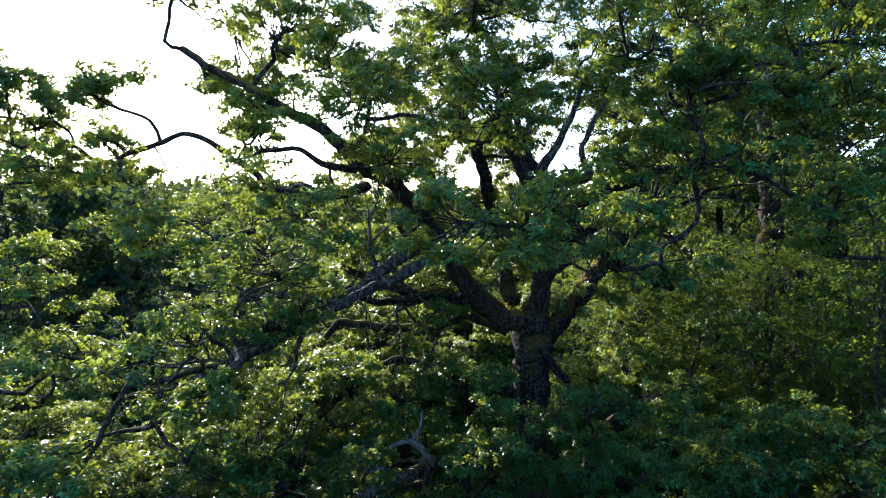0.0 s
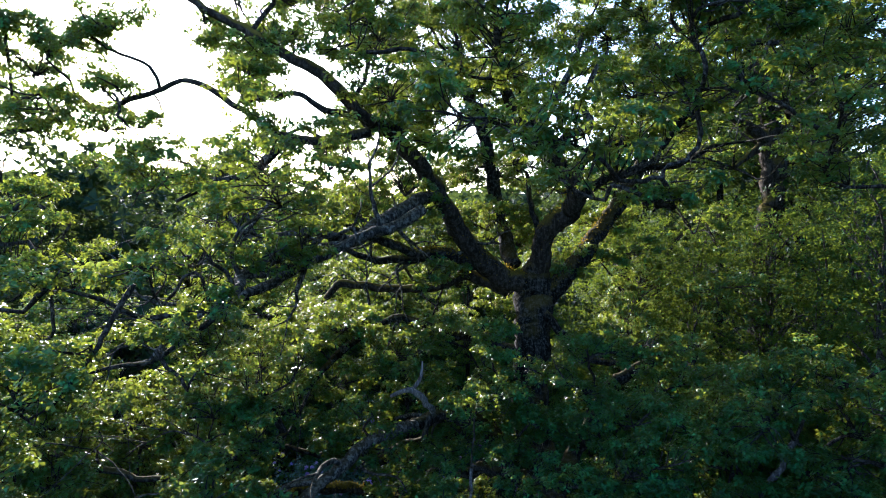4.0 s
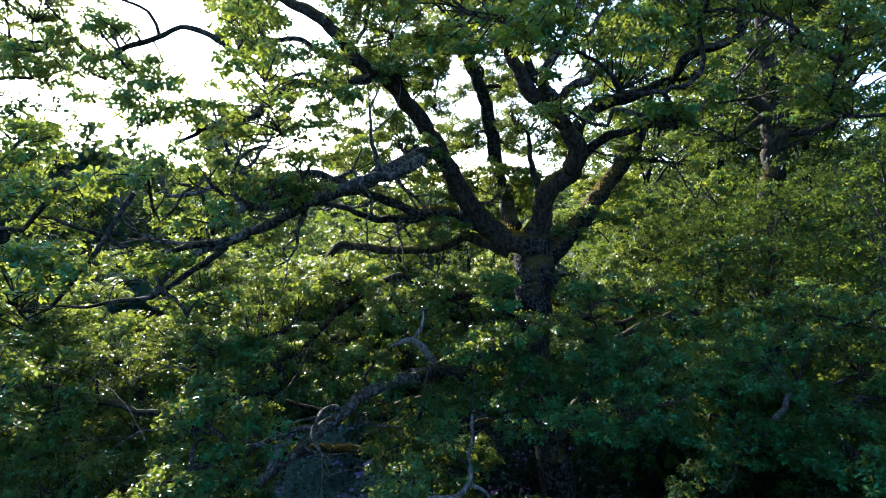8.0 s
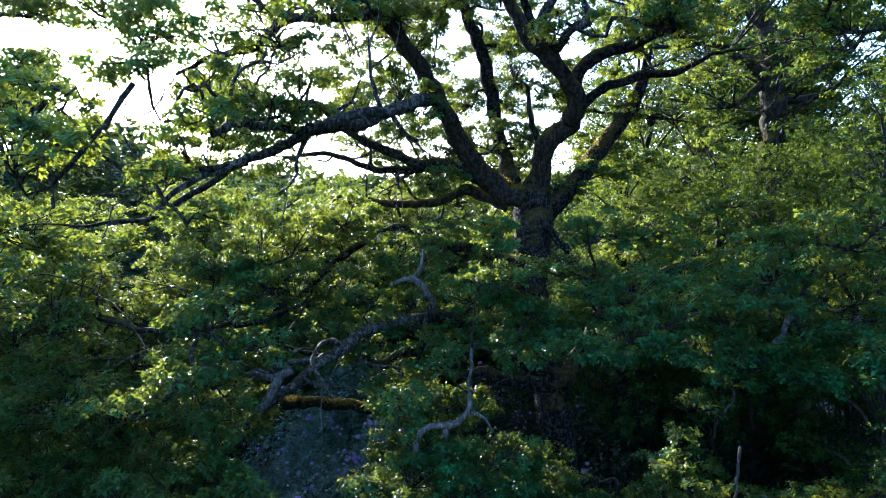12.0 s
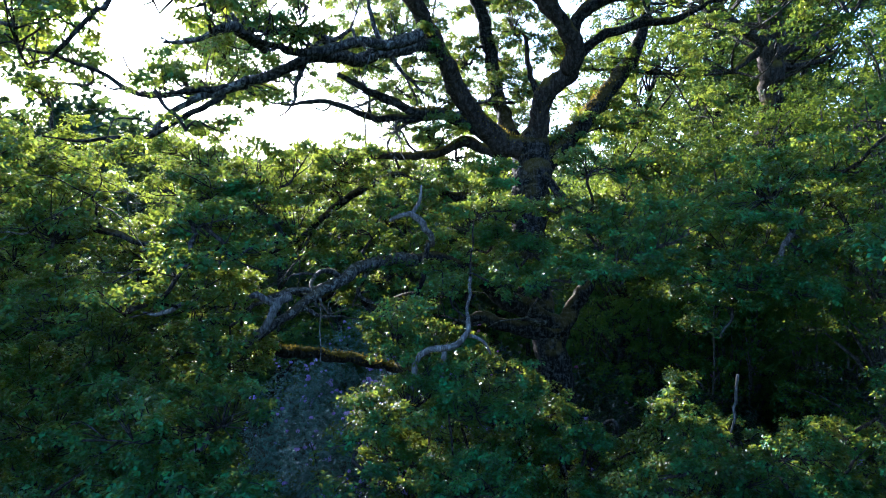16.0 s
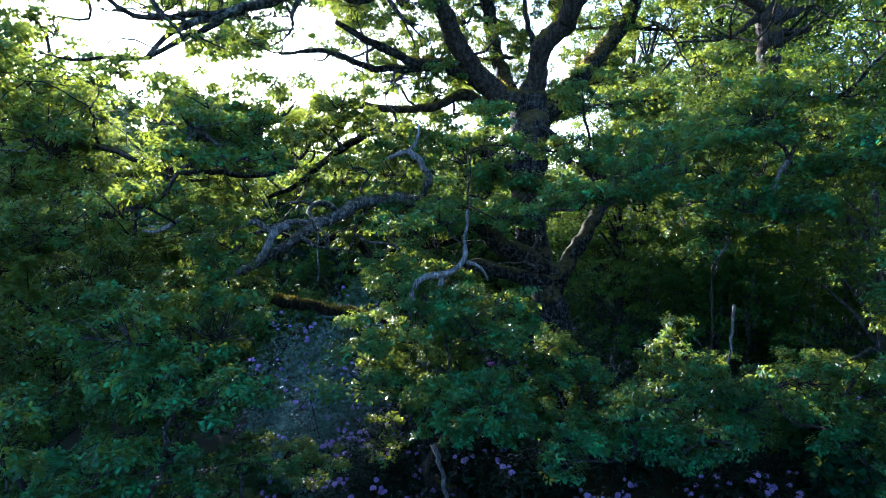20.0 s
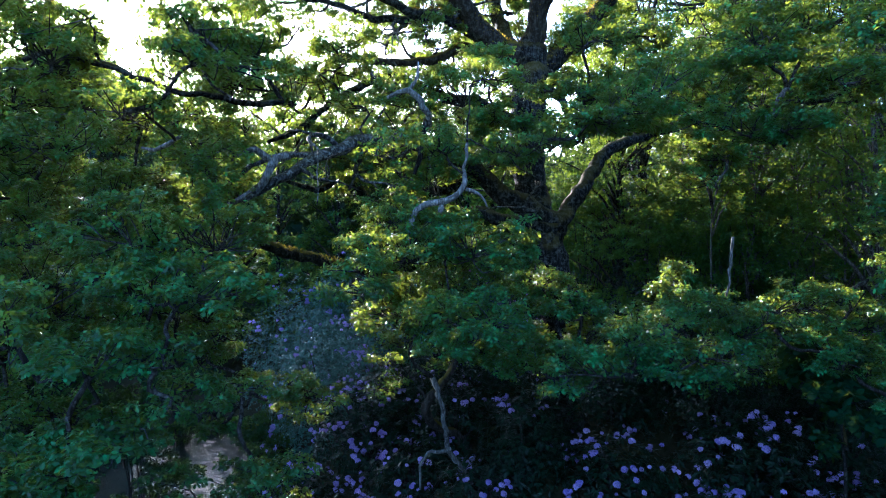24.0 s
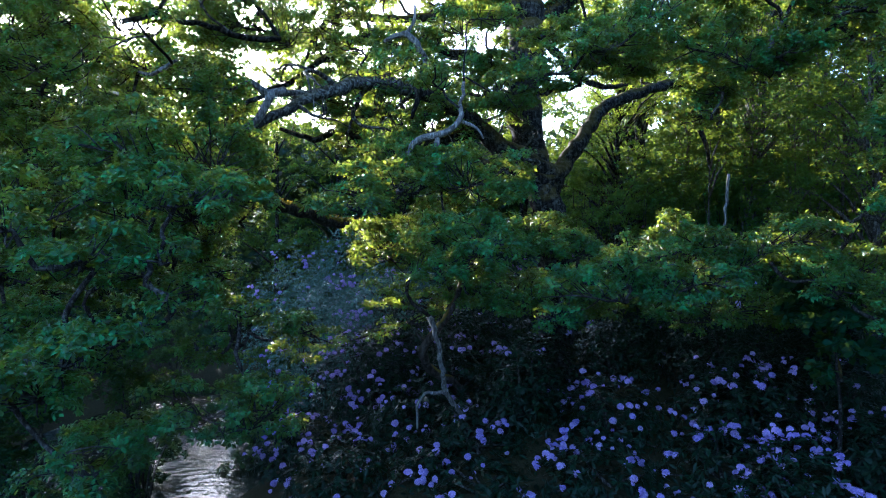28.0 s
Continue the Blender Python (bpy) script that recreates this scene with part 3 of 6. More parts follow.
limb("dead_branch", [(0.38, 8.5, 6.81, 0.022), (0.6, 8.5, 6.73, 0.017), (0.69, 8.4, 6.55, 0.01)], DEAD_WOOD, 7, "bleached dead branch with peeling bark")
limb("dead_branch", [(-0.19, 10.6, 8.04, 0.044), (-0.29, 10.3, 8.4, 0.043), (-0.58, 10.3, 8.62, 0.04), (-0.93, 10.3, 8.48, 0.023)], DEAD_WOOD, 7, "bleached dead branch with peeling bark")
limb("dead_branch", [(-0.53, 10.3, 8.6, 0.029), (-0.41, 10.3, 8.85, 0.023), (-0.38, 10.3, 9.1, 0.014)], DEAD_WOOD, 7, "bleached dead branch with peeling bark")
limb("limb", [(-0.26, 10.5, 8.13, 0.047), (-0.34, 10.4, 7.65, 0.055), (-0.46, 10.4, 7.14, 0.031)], BARK, 7)
limb("dead_branch", [(-0.15, 9.3, 3.76, 0.035), (0.08, 9.4, 3.17, 0.03), (0.18, 9.8, 2.27, 0.034), (0.56, 10.2, 1.56, 0.03), (0.65, 10.4, 1.11, 0.024), (0.95, 10.5, 0.36, 0.015)], DEAD_WOOD, 7, "bleached dead branch with peeling bark")
limb("dead_branch", [(0.15, 9.7, 2.4, 0.026), (-0.28, 9.5, 2.31, 0.019), (-0.37, 9.4, 1.82, 0.014)], DEAD_WOOD, 7, "bleached dead branch with peeling bark")
limb("limb", [(-2.48, 9.2, 8.23, 0.052), (-2.91, 8.6, 8.11, 0.046), (-3.41, 8.0, 8.15, 0.039), (-3.83, 7.6, 8.2, 0.037), (-4.25, 7.5, 8.35, 0.043), (-4.57, 7.5, 8.48, 0.043), (-4.97, 7.5, 8.6, 0.04), (-5.44, 7.6, 8.5, 0.029)], BARK, 7)
limb("dead_branch", [(-2.89, 7.0, 5.93, 0.02), (-2.91, 6.9, 5.79, 0.03), (-3.07, 6.9, 5.68, 0.028), (-3.31, 6.9, 5.56, 0.018)], DEAD_WOOD, 7, "bleached dead branch with peeling bark")
limb("dead_branch", [(-3.33, 7.4, 7.47, 0.017), (-3.48, 7.4, 7.37, 0.025), (-3.71, 7.5, 7.32, 0.021), (-3.89, 7.5, 7.34, 0.011)], DEAD_WOOD, 7, "bleached dead branch with peeling bark")
limb("dead_branch", [(5.2, 8.7, 8.28, 0.033), (4.96, 8.6, 7.94, 0.036), (4.68, 8.5, 7.69, 0.036), (4.56, 8.5, 7.55, 0.016)], DEAD_WOOD, 7, "bleached dead branch with peeling bark")
limb("limb", [(3.7, 10.2, 12.76, 0.037), (3.88, 9.6, 13.27, 0.077), (4.28, 9.6, 13.42, 0.07), (4.63, 9.6, 13.64, 0.066), (4.71, 9.6, 14.09, 0.063), (4.97, 9.6, 14.31, 0.052), (5.51, 9.6, 14.44, 0.038), (6.21, 9.6, 14.88, 0.028)], BARK, 7)
limb("limb", [(4.67, 9.6, 14.0, 0.042), (4.52, 9.6, 14.53, 0.035), (4.55, 9.5, 15.02, 0.027)], BARK, 7)
limb("dead_branch", [(4.64, 9.1, 6.05, 0.018), (4.63, 9.1, 5.51, 0.018), (4.58, 9.2, 4.94, 0.011)], DEAD_WOOD, 7, "bleached dead branch with peeling bark")
limb("limb", [(-2.3, 9.7, 12.86, 0.062), (-2.9, 9.8, 13.02, 0.058), (-3.5, 10.0, 13.5, 0.055), (-4.0, 10.15, 13.82, 0.052), (-4.5, 10.2, 13.9, 0.05), (-5.09, 10.2, 13.63, 0.05), (-5.81, 10.2, 13.41, 0.048), (-6.23, 10.2, 13.67, 0.037), (-6.9, 10.2, 13.68, 0.022)], BARK, 7)
limb("limb", [(-2.56, 8.6, 10.96, 0.051), (-2.49, 7.4, 10.87, 0.066), (-2.42, 6.6, 10.69, 0.054), (-2.5, 6.4, 10.57, 0.029)], GREY_BARK, 7, "pale lichened limb")
limb("limb", [(-0.38, 10.5, 11.74, 0.108), (-0.89, 10.0, 11.43, 0.096), (-1.28, 9.4, 11.33, 0.083), (-1.87, 8.8, 11.02, 0.072), (-2.18, 8.4, 10.9, 0.056), (-2.49, 7.4, 10.87, 0.027)], GREY_BARK, 10, "pale lichened limb")


limb("stem", [(0.7, 11.6, 0.9, 0.12), (0.45, 11.2, 1.9, 0.1), (-0.3, 10.4, 2.75, 0.085), (-0.05, 10.2, 3.35, 0.075), (0.2, 10.2, 3.75, 0.06), (0.45, 10.4, 4.3, 0.04)], MOSSY_BARK, 9, "leaning stem furred with yellow moss")


def side_branches(points, seed):
    """Twisted side branches that fork off the far half of a limb, each with a few forks of its own."""
    rs = np.random.default_rng(seed)
    q = smooth_line([(x - OAK_AT.x, y - OAK_AT.y, z - OAK_AT.z, r) for x, y, z, r in points], 0.1)
    for k in range(len(q) // 4, len(q) - 2, 8):
        if q[k, 3] < 0.03:
            continue
        ahead = q[min(k + 4, len(q) - 1), :3] - q[k, :3]
        ahead /= np.linalg.norm(ahead) + 1e-9
        long, r, pieces = rs.uniform(0.9, 2.0), min(q[k, 3] * 0.5, 0.055), []
        way = ahead * 0.7 + rs.normal(size=3) * np.array([0.6, 0.5, 0.55])
        way /= np.linalg.norm(way)
        at, line = q[k, :3].copy(), []
        for u in np.linspace(0, 1, 6):
            line.append((*at, r * (1 - 0.8 * u)))
            way += rs.normal(size=3) * 0.5 + np.array([0, 0, 0.08])
            way /= np.linalg.norm(way)
            at = at + way * long / 5
        pieces.append(tube(line, 7, 0.07, 0.2, 0.05))
        for j in (2, 3, 4):
            way = np.array(line[j][:3]) - np.array(line[j - 1][:3]) + rs.normal(size=3) * 0.25
            a = np.array(line[j][:3])
            b = a + way * 0.8 + rs.normal(size=3) * 0.08
            c = b + way * 0.6 + rs.normal(size=3) * 0.15
            pieces.append(tube([(*a, line[j][3] * 0.7), (*b, line[j][3] * 0.45), (*c, 0.006)], 5, 0.07, 0.2, 0.04))
        SPINES.extend(map(tuple, smooth_line(line, 0.3)))
        v, f = joined(pieces)
        part("branch", mesh_of("branch", v, f, GREY_BARK, True), oak)


side_branches([(-1.26, 10.1, 13.04, 0.089), (-1.76, 9.7, 12.91, 0.078), (-2.38, 9.6, 12.81, 0.07), (-2.71, 9.5, 12.57, 0.063), (-3.04, 9.4, 12.26, 0.055), (-3.49, 9.3, 12.17, 0.044), (-4.11, 9.2, 11.86, 0.027)], 0)
side_branches([(-1.45, 10.1, 13.3, 0.066), (-1.98, 9.9, 13.39, 0.054), (-2.44, 9.9, 13.62, 0.043), (-3.27, 9.9, 13.48, 0.025)], 1)
side_branches([(0.08, 12.6, 11.93, 0.102), (-0.18, 12.35, 12.03, 0.122), (-0.56, 11.8, 11.89, 0.13), (-1.09, 11.0, 11.56, 0.121), (-1.5, 10.2, 11.24, 0.113), (-1.92, 9.2, 11.05, 0.095), (-2.33, 8.9, 10.75, 0.079), (-2.83, 8.6, 10.48, 0.07), (-3.32, 8.4, 10.31, 0.056), (-3.64, 8.2, 10.04, 0.043), (-4.02, 8.0, 9.69, 0.03), (-4.51, 7.9, 9.58, 0.018)], 2)
side_branches([(-1.57, 10.0, 11.21, 0.088), (-1.96, 9.2, 11.36, 0.074), (-2.4, 8.9, 11.37, 0.059), (-2.92, 8.7, 11.32, 0.048), (-3.34, 8.5, 11.16, 0.038), (-3.94, 8.4, 11.03, 0.022)], 3)
side_branches([(-2.83, 8.6, 10.47, 0.064), (-3.52, 8.3, 10.34, 0.049), (-4.14, 8.1, 10.25, 0.039), (-4.53, 8.0, 10.47, 0.033), (-4.85, 7.9, 10.61, 0.026), (-5.45, 7.8, 10.78, 0.017)], 4)
side_branches([(-3.12, 8.5, 10.32, 0.047), (-3.49, 8.2, 9.98, 0.04), (-3.87, 8.0, 9.71, 0.033), (-4.45, 7.8, 9.6, 0.026), (-4.99, 7.7, 9.6, 0.017)], 5)
side_branches([(0.96, 13.6, 10.42, 0.151), (0.06, 13.2, 10.79, 0.122), (-0.56, 13.0, 10.81, 0.105), (-1.15, 12.8, 11.03, 0.094), (-1.73, 12.6, 11.29, 0.074), (-2.17, 12.4, 11.5, 0.046)], 6)
side_branches([(0.06, 13.2, 10.78, 0.107), (-1.05, 13.0, 10.66, 0.086), (-1.65, 12.9, 10.71, 0.071), (-2.24, 12.8, 10.95, 0.061), (-2.82, 12.7, 10.98, 0.051), (-3.4, 12.6, 10.92, 0.028)], 7)
side_branches([(2.51, 12.3, 6.11, 0.262), (1.85, 12.3, 6.53, 0.233), (1.24, 12.2, 6.88, 0.203), (0.64, 12.1, 7.37, 0.165), (0.06, 11.6, 7.66, 0.132), (-0.57, 10.9, 7.77, 0.115)], 8)
side_branches([(2.42, 12.2, 6.06, 0.204), (1.77, 12.2, 6.15, 0.167), (1.17, 12.1, 6.35, 0.128), (0.69, 12.0, 6.5, 0.091), (0.22, 11.8, 6.37, 0.054)], 9)
side_branches([(-2.48, 9.2, 8.23, 0.052), (-2.91, 8.6, 8.11, 0.046), (-3.41, 8.0, 8.15, 0.039), (-3.83, 7.6, 8.2, 0.037), (-4.25, 7.5, 8.35, 0.043), (-4.57, 7.5, 8.48, 0.043), (-4.97, 7.5, 8.6, 0.04), (-5.44, 7.6, 8.5, 0.029)], 10)
side_branches([(-4.32, 10.2, 13.96, 0.037), (-5.09, 10.2, 13.63, 0.041), (-5.81, 10.2, 13.41, 0.048), (-6.23, 10.2, 13.67, 0.037), (-6.9, 10.2, 13.68, 0.022)], 11)
side_branches([(-2.56, 8.6, 10.96, 0.051), (-2.49, 7.4, 10.87, 0.066), (-2.42, 6.6, 10.69, 0.054), (-2.5, 6.4, 10.57, 0.029)], 12)
side_branches([(-0.38, 10.5, 11.74, 0.108), (-0.89, 10.0, 11.43, 0.096), (-1.28, 9.4, 11.33, 0.083), (-1.87, 8.8, 11.02, 0.072), (-2.18, 8.4, 10.9, 0.056), (-2.49, 7.4, 10.87, 0.027)], 13)
side_branches([(-0.52, 10.9, 7.75, 0.116), (-1.23, 10.2, 7.73, 0.108), (-1.72, 9.6, 7.5, 0.099), (-2.25, 9.1, 7.19, 0.08), (-2.68, 8.7, 6.87, 0.06), (-2.92, 8.5, 6.65, 0.036)], 14)
side_branches([(3.7, 10.2, 12.76, 0.037), (3.88, 9.6, 13.27, 0.077), (4.28, 9.6, 13.42, 0.07), (4.63, 9.6, 13.64, 0.066), (4.71, 9.6, 14.09, 0.063), (4.97, 9.6, 14.31, 0.052), (5.51, 9.6, 14.44, 0.038), (6.21, 9.6, 14.88, 0.028)], 15)
side_branches([(2.92, 13.1, 11.99, 0.115), (3.51, 12.9, 12.41, 0.099), (4.17, 12.9, 12.6, 0.09), (4.89, 12.9, 12.74, 0.075), (5.61, 12.9, 13.03, 0.047), (6.45, 12.9, 13.21, 0.028)], 16)
side_branches([(1.59, 13.4, 8.54, 0.15), (0.81, 13.2, 8.94, 0.118), (0.3, 13.1, 8.97, 0.107), (-0.2, 13.0, 9.13, 0.087), (-0.63, 13.0, 9.33, 0.087), (-1.17, 12.8, 9.39, 0.076), (-1.74, 12.5, 9.1, 0.084), (-2.17, 12.2, 8.77, 0.073), (-2.67, 11.8, 8.28, 0.062), (-3.36, 11.4, 7.84, 0.038)], 17)

# each leafy spray of the oak: centre, half length, half width, half depth, heading in degrees, rise, fullness
# Many low sprays between y 9.5 and 13 are unseen, added to cast shade.
SPRAYS = []


def spray(x, y, z, reach, width, deep, heading, rise, full):
    SPRAYS.append((np.array([x, y, z]) - np.array(OAK_AT), reach, width, deep, radians(heading), rise, full))


spray(-4.34, 4.72, 5.49, 1.03, 0.51, 0.39, 154, -0.04, 4)
spray(-2.98, 4.85, 4.38, 0.48, 0.42, 0.14, 90, 0, 2)
spray(-3.34, 4.95, 10.29, 0.48, 0.42, 0.24, 90, 0, 2)
spray(-3.22, 5.01, 5.21, 0.48, 0.42, 0.19, 90, 0, 2)
spray(-4.82, 5.12, 7.49, 1.14, 0.57, 0.59, 143, 0, 8)
spray(-4.32, 5.2, 4.01, 1.15, 0.7, 0.48, 162, 0.07, 11)
spray(-4.97, 5.31, 11.04, 0.48, 0.42, 0.14, 90, 0, 1)
spray(-2.77, 5.34, 5.09, 0.48, 0.42, 0.14, 90, 0, 1)
spray(-2.57, 5.38, 4.7, 0.48, 0.42, 0.14, 90, 0, 1)
spray(0.91, 5.39, 12.43, 1.31, 0.61, 0.47, -150, 0.04, 9)
spray(-5.01, 5.54, 8.92, 1.26, 0.78, 0.57, 144, -0.12, 12)
spray(-3.5, 5.65, 5.06, 0.48, 0.42, 0.14, 90, 0, 1)
spray(-2.97, 5.7, 11.13, 0.48, 0.42, 0.14, 90, 0, 1)
spray(-2.68, 5.75, 5.74, 0.92, 0.5, 0.32, 179, 0.05, 6)
spray(-3.82, 5.82, 2.89, 1.13, 0.64, 0.36, 127, -0.16, 6)
spray(5.1, 5.82, 8.23, 1.08, 0.68, 0.39, -160, 0.08, 7)
spray(5.57, 5.92, 6.6, 0.96, 0.35, 0.44, -169, 0.45, 4)
spray(-2.44, 5.94, 10.75, 0.48, 0.42, 0.14, 90, 0, 1)
spray(6.48, 6, 8.84, 0.48, 0.42, 0.32, 90, 0, 2)
spray(-2.58, 6.03, 8.17, 0.48, 0.42, 0.14, 90, 0, 1)
spray(5.13, 6.06, 9.57, 0.81, 0.46, 0.56, 160, 0.01, 4)
spray(-5.12, 6.11, 10.49, 0.48, 0.42, 0.14, 90, 0, 1)
spray(-5.8, 6.14, 6.8, 1.14, 0.66, 0.45, 135, 0.14, 10)
spray(-4.12, 6.15, 11.04, 0.48, 0.42, 0.14, 90, 0, 1)
spray(-3.39, 6.17, 7.73, 0.48, 0.42, 0.14, 90, 0, 1)
spray(-4.76, 6.29, 5.38, 1.12, 0.72, 0.44, -140, -0.41, 6)
spray(-0.93, 6.36, 5.55, 0.48, 0.42, 0.14, 90, 0, 1)
spray(2.08, 6.46, 15.04, 1.96, 0.71, 0.64, 77, -0.23, 6)
spray(-2.69, 6.47, 8.65, 0.48, 0.42, 0.14, 90, 0, 1)
spray(-2.45, 6.48, 3.16, 1.19, 0.85, 0.45, 84, -0.34, 6)
spray(-2.72, 6.52, 11.3, 0.48, 0.42, 0.14, 90, 0, 1)
spray(5.64, 6.52, 5.72, 0.48, 0.42, 0.39, 90, 0, 2)
spray(-3.14, 6.56, 6.25, 1.07, 0.71, 0.46, -139, -0.02, 9)
spray(2.52, 6.58, 11.86, 0.48, 0.42, 0.21, 90, 0, 2)
spray(-6.43, 6.59, 9.14, 1.13, 0.78, 0.64, 154, -0.38, 9)
spray(-6.11, 6.62, 5.74, 0.97, 0.81, 0.53, 131, 0.26, 12)
spray(-5.15, 6.66, 4.24, 0.48, 0.42, 0.14, 90, 0, 1)
spray(4.69, 6.69, 14.68, 1.13, 0.56, 0.44, 147, 0.11, 7)
spray(-2.34, 6.72, 8.17, 0.48, 0.42, 0.14, 90, 0, 1)
spray(-1.92, 6.77, 12.05, 0.84, 0.68, 0.33, 97, -0.24, 4)
spray(3.3, 6.79, 14.02, 0.81, 0.5, 0.42, -178, 0.19, 9)
spray(7.24, 6.87, 13.95, 1.07, 0.73, 0.71, 156, -0.31, 8)
spray(6.47, 6.88, 9.86, 0.48, 0.42, 0.28, 90, 0, 2)
spray(-3.37, 6.91, 10.21, 0.48, 0.42, 0.14, 90, 0, 1)
spray(6.78, 6.91, 7.62, 0.91, 0.72, 0.49, 52, -0.26, 6)
spray(6.24, 6.92, 6.52, 0.77, 0.58, 0.24, -171, 0, 3)
spray(-5.36, 6.95, 4.85, 0.48, 0.42, 0.14, 90, 0, 1)
spray(6.18, 7, 15.8, 1.1, 0.87, 0.65, 179, 0.5, 6)
spray(-5.66, 7.08, 10.98, 1.15, 0.63, 0.28, 123, -0.09, 4)
spray(4.62, 7.08, 12.69, 1, 0.73, 0.61, 66, -0.37, 5)
spray(-4.85, 7.08, 3.94, 0.48, 0.42, 0.14, 90, 0, 1)
spray(6.17, 7.1, 3.97, 0.67, 0.38, 0.83, -154, 0, 3)
spray(-5.28, 7.11, 7.42, 1, 0.77, 0.38, -168, -0.08, 8)
spray(2.97, 7.14, 13.15, 1.21, 0.41, 0.38, 132, -0.01, 6)
spray(-1.1, 7.15, 5.77, 0.48, 0.42, 0.14, 90, 0, 1)
spray(2.03, 7.2, 4.42, 0.89, 0.36, 0.31, -158, 0, 3)
spray(-2.99, 7.22, 9.68, 0.48, 0.42, 0.14, 90, 0, 1)
spray(7.09, 7.22, 10.02, 0.48, 0.42, 0.14, 90, 0, 1)
spray(5.82, 7.3, 9.99, 0.99, 0.36, 0.34, -135, 0, 3)
spray(-7.17, 7.34, 11.15, 0.98, 0.56, 0.52, 116, 0.28, 6)
spray(-4.11, 7.34, 9.39, 0.48, 0.42, 0.14, 90, 0, 1)
spray(-4.05, 7.35, 4.82, 0.48, 0.42, 0.25, 90, 0, 2)
spray(-3.7, 7.36, 5.57, 0.94, 0.56, 0.4, 178, -0.03, 6)
spray(-6.97, 7.39, 8.18, 1.01, 0.63, 0.57, 124, 0.21, 9)
spray(-0.59, 7.42, 7.39, 0.48, 0.42, 0.14, 90, 0, 1)
spray(0.38, 7.43, 5.02, 0.98, 0.74, 0.44, 121, -0.08, 12)
spray(6, 7.43, 6.13, 0.48, 0.42, 0.14, 90, 0, 1)
spray(6.05, 7.43, 11.86, 0.48, 0.42, 0.14, 90, 0, 1)
spray(3.46, 7.47, 4.48, 0.77, 0.37, 0.32, -176, 0, 3)
spray(-4.85, 7.48, 8.5, 0.83, 0.51, 0.6, 106, -0.06, 6)
spray(-1.92, 7.55, 12.76, 0.85, 0.61, 0.53, -167, 0.5, 5)
spray(6.86, 7.56, 10.66, 0.48, 0.42, 0.21, 90, 0, 2)
spray(-2.69, 7.59, 4.12, 0.48, 0.42, 0.14, 90, 0, 1)
spray(1.52, 7.59, 12.07, 0.48, 0.42, 0.14, 90, 0, 1)
spray(3.14, 7.6, 15.76, 1.37, 0.72, 0.45, 110, 0.17, 6)
spray(-2.8, 7.6, 8.62, 0.89, 0.41, 0.27, 65, 0.19, 4)
spray(4.68, 7.61, 7.6, 0.48, 0.42, 0.14, 90, 0, 1)
spray(2.63, 7.63, 4.77, 0.48, 0.42, 0.37, 90, 0, 2)
spray(-0.77, 7.65, 5.84, 0.57, 0.37, 0.41, 147, 0, 3)
spray(5.6, 7.68, 8.2, 0.96, 0.63, 0.21, -150, -0.13, 4)
spray(-6.2, 7.69, 3.35, 1.26, 0.8, 0.54, -151, -0.38, 5)
spray(-2.59, 7.73, 11.15, 0.87, 0.53, 0.31, -147, 0, 3)
spray(4.79, 7.75, 7.6, 0.48, 0.42, 0.14, 90, 0, 1)
spray(-4.66, 7.82, 3.5, 0.48, 0.42, 0.21, 90, 0, 2)
spray(0.82, 7.85, 13.95, 1.48, 0.85, 0.57, 86, -0.07, 11)
spray(6.52, 7.93, 6.79, 0.48, 0.42, 0.14, 90, 0, 1)
spray(3.18, 7.98, 4.89, 0.48, 0.42, 0.14, 90, 0, 1)
spray(-1.83, 7.98, 11.5, 0.48, 0.42, 0.14, 90, 0, 1)
spray(6.59, 8.02, 6.24, 0.48, 0.42, 0.14, 90, 0, 1)
spray(-3.23, 8.02, 9.03, 0.48, 0.42, 0.14, 90, 0, 1)
spray(-5.85, 8.04, 9.58, 1.14, 0.88, 0.46, 82, -0.2, 10)
spray(-3.9, 8.04, 12.26, 0.81, 0.44, 0.43, 138, 0.06, 5)
spray(4.38, 8.05, 16.38, 1.1, 0.78, 0.49, 82, -0.12, 8)
spray(-3.34, 8.05, 7.27, 1.14, 0.58, 0.44, 124, 0.4, 8)
spray(2.22, 8.06, 7.87, 0.48, 0.42, 0.14, 90, 0, 1)
spray(3.81, 8.07, 5.07, 0.48, 0.42, 0.27, 90, 0, 2)
spray(7.04, 8.07, 9.73, 0.94, 0.62, 0.38, -175, 0.12, 4)
spray(3.95, 8.07, 7.74, 0.91, 0.54, 0.35, -167, 0.07, 4)
spray(-5.54, 8.08, 11.15, 0.79, 0.45, 0.71, -158, 0.49, 5)
spray(-5.16, 8.1, 6.57, 0.99, 0.66, 0.47, 63, 0.32, 8)
spray(-1.03, 8.11, 13.97, 1.31, 0.96, 0.75, 67, -0.5, 10)
spray(7.62, 8.12, 14.79, 1.08, 0.87, 0.49, 109, 0.07, 7)
spray(4.87, 8.13, 7.51, 0.48, 0.42, 0.14, 90, 0, 1)
spray(-7.89, 8.18, 5.96, 0.48, 0.42, 0.27, 90, 0, 2)
spray(5.8, 8.19, 4.51, 0.84, 0.52, 0.35, 64, 0.15, 4)
spray(2.91, 8.25, 8.15, 0.78, 0.51, 0.49, 149, -0.35, 7)
spray(4.55, 8.26, 8.9, 0.9, 0.63, 0.49, 53, 0.25, 9)
spray(-3.43, 8.32, 3.44, 0.48, 0.42, 0.22, 90, 0, 2)
spray(-6.22, 8.33, 5.5, 0.95, 0.57, 0.5, 50, 0.19, 5)
spray(4.95, 8.37, 4.86, 0.85, 0.55, 0.46, 177, -0.19, 10)
spray(-1.93, 8.37, 11.14, 0.48, 0.42, 0.14, 90, 0, 1)
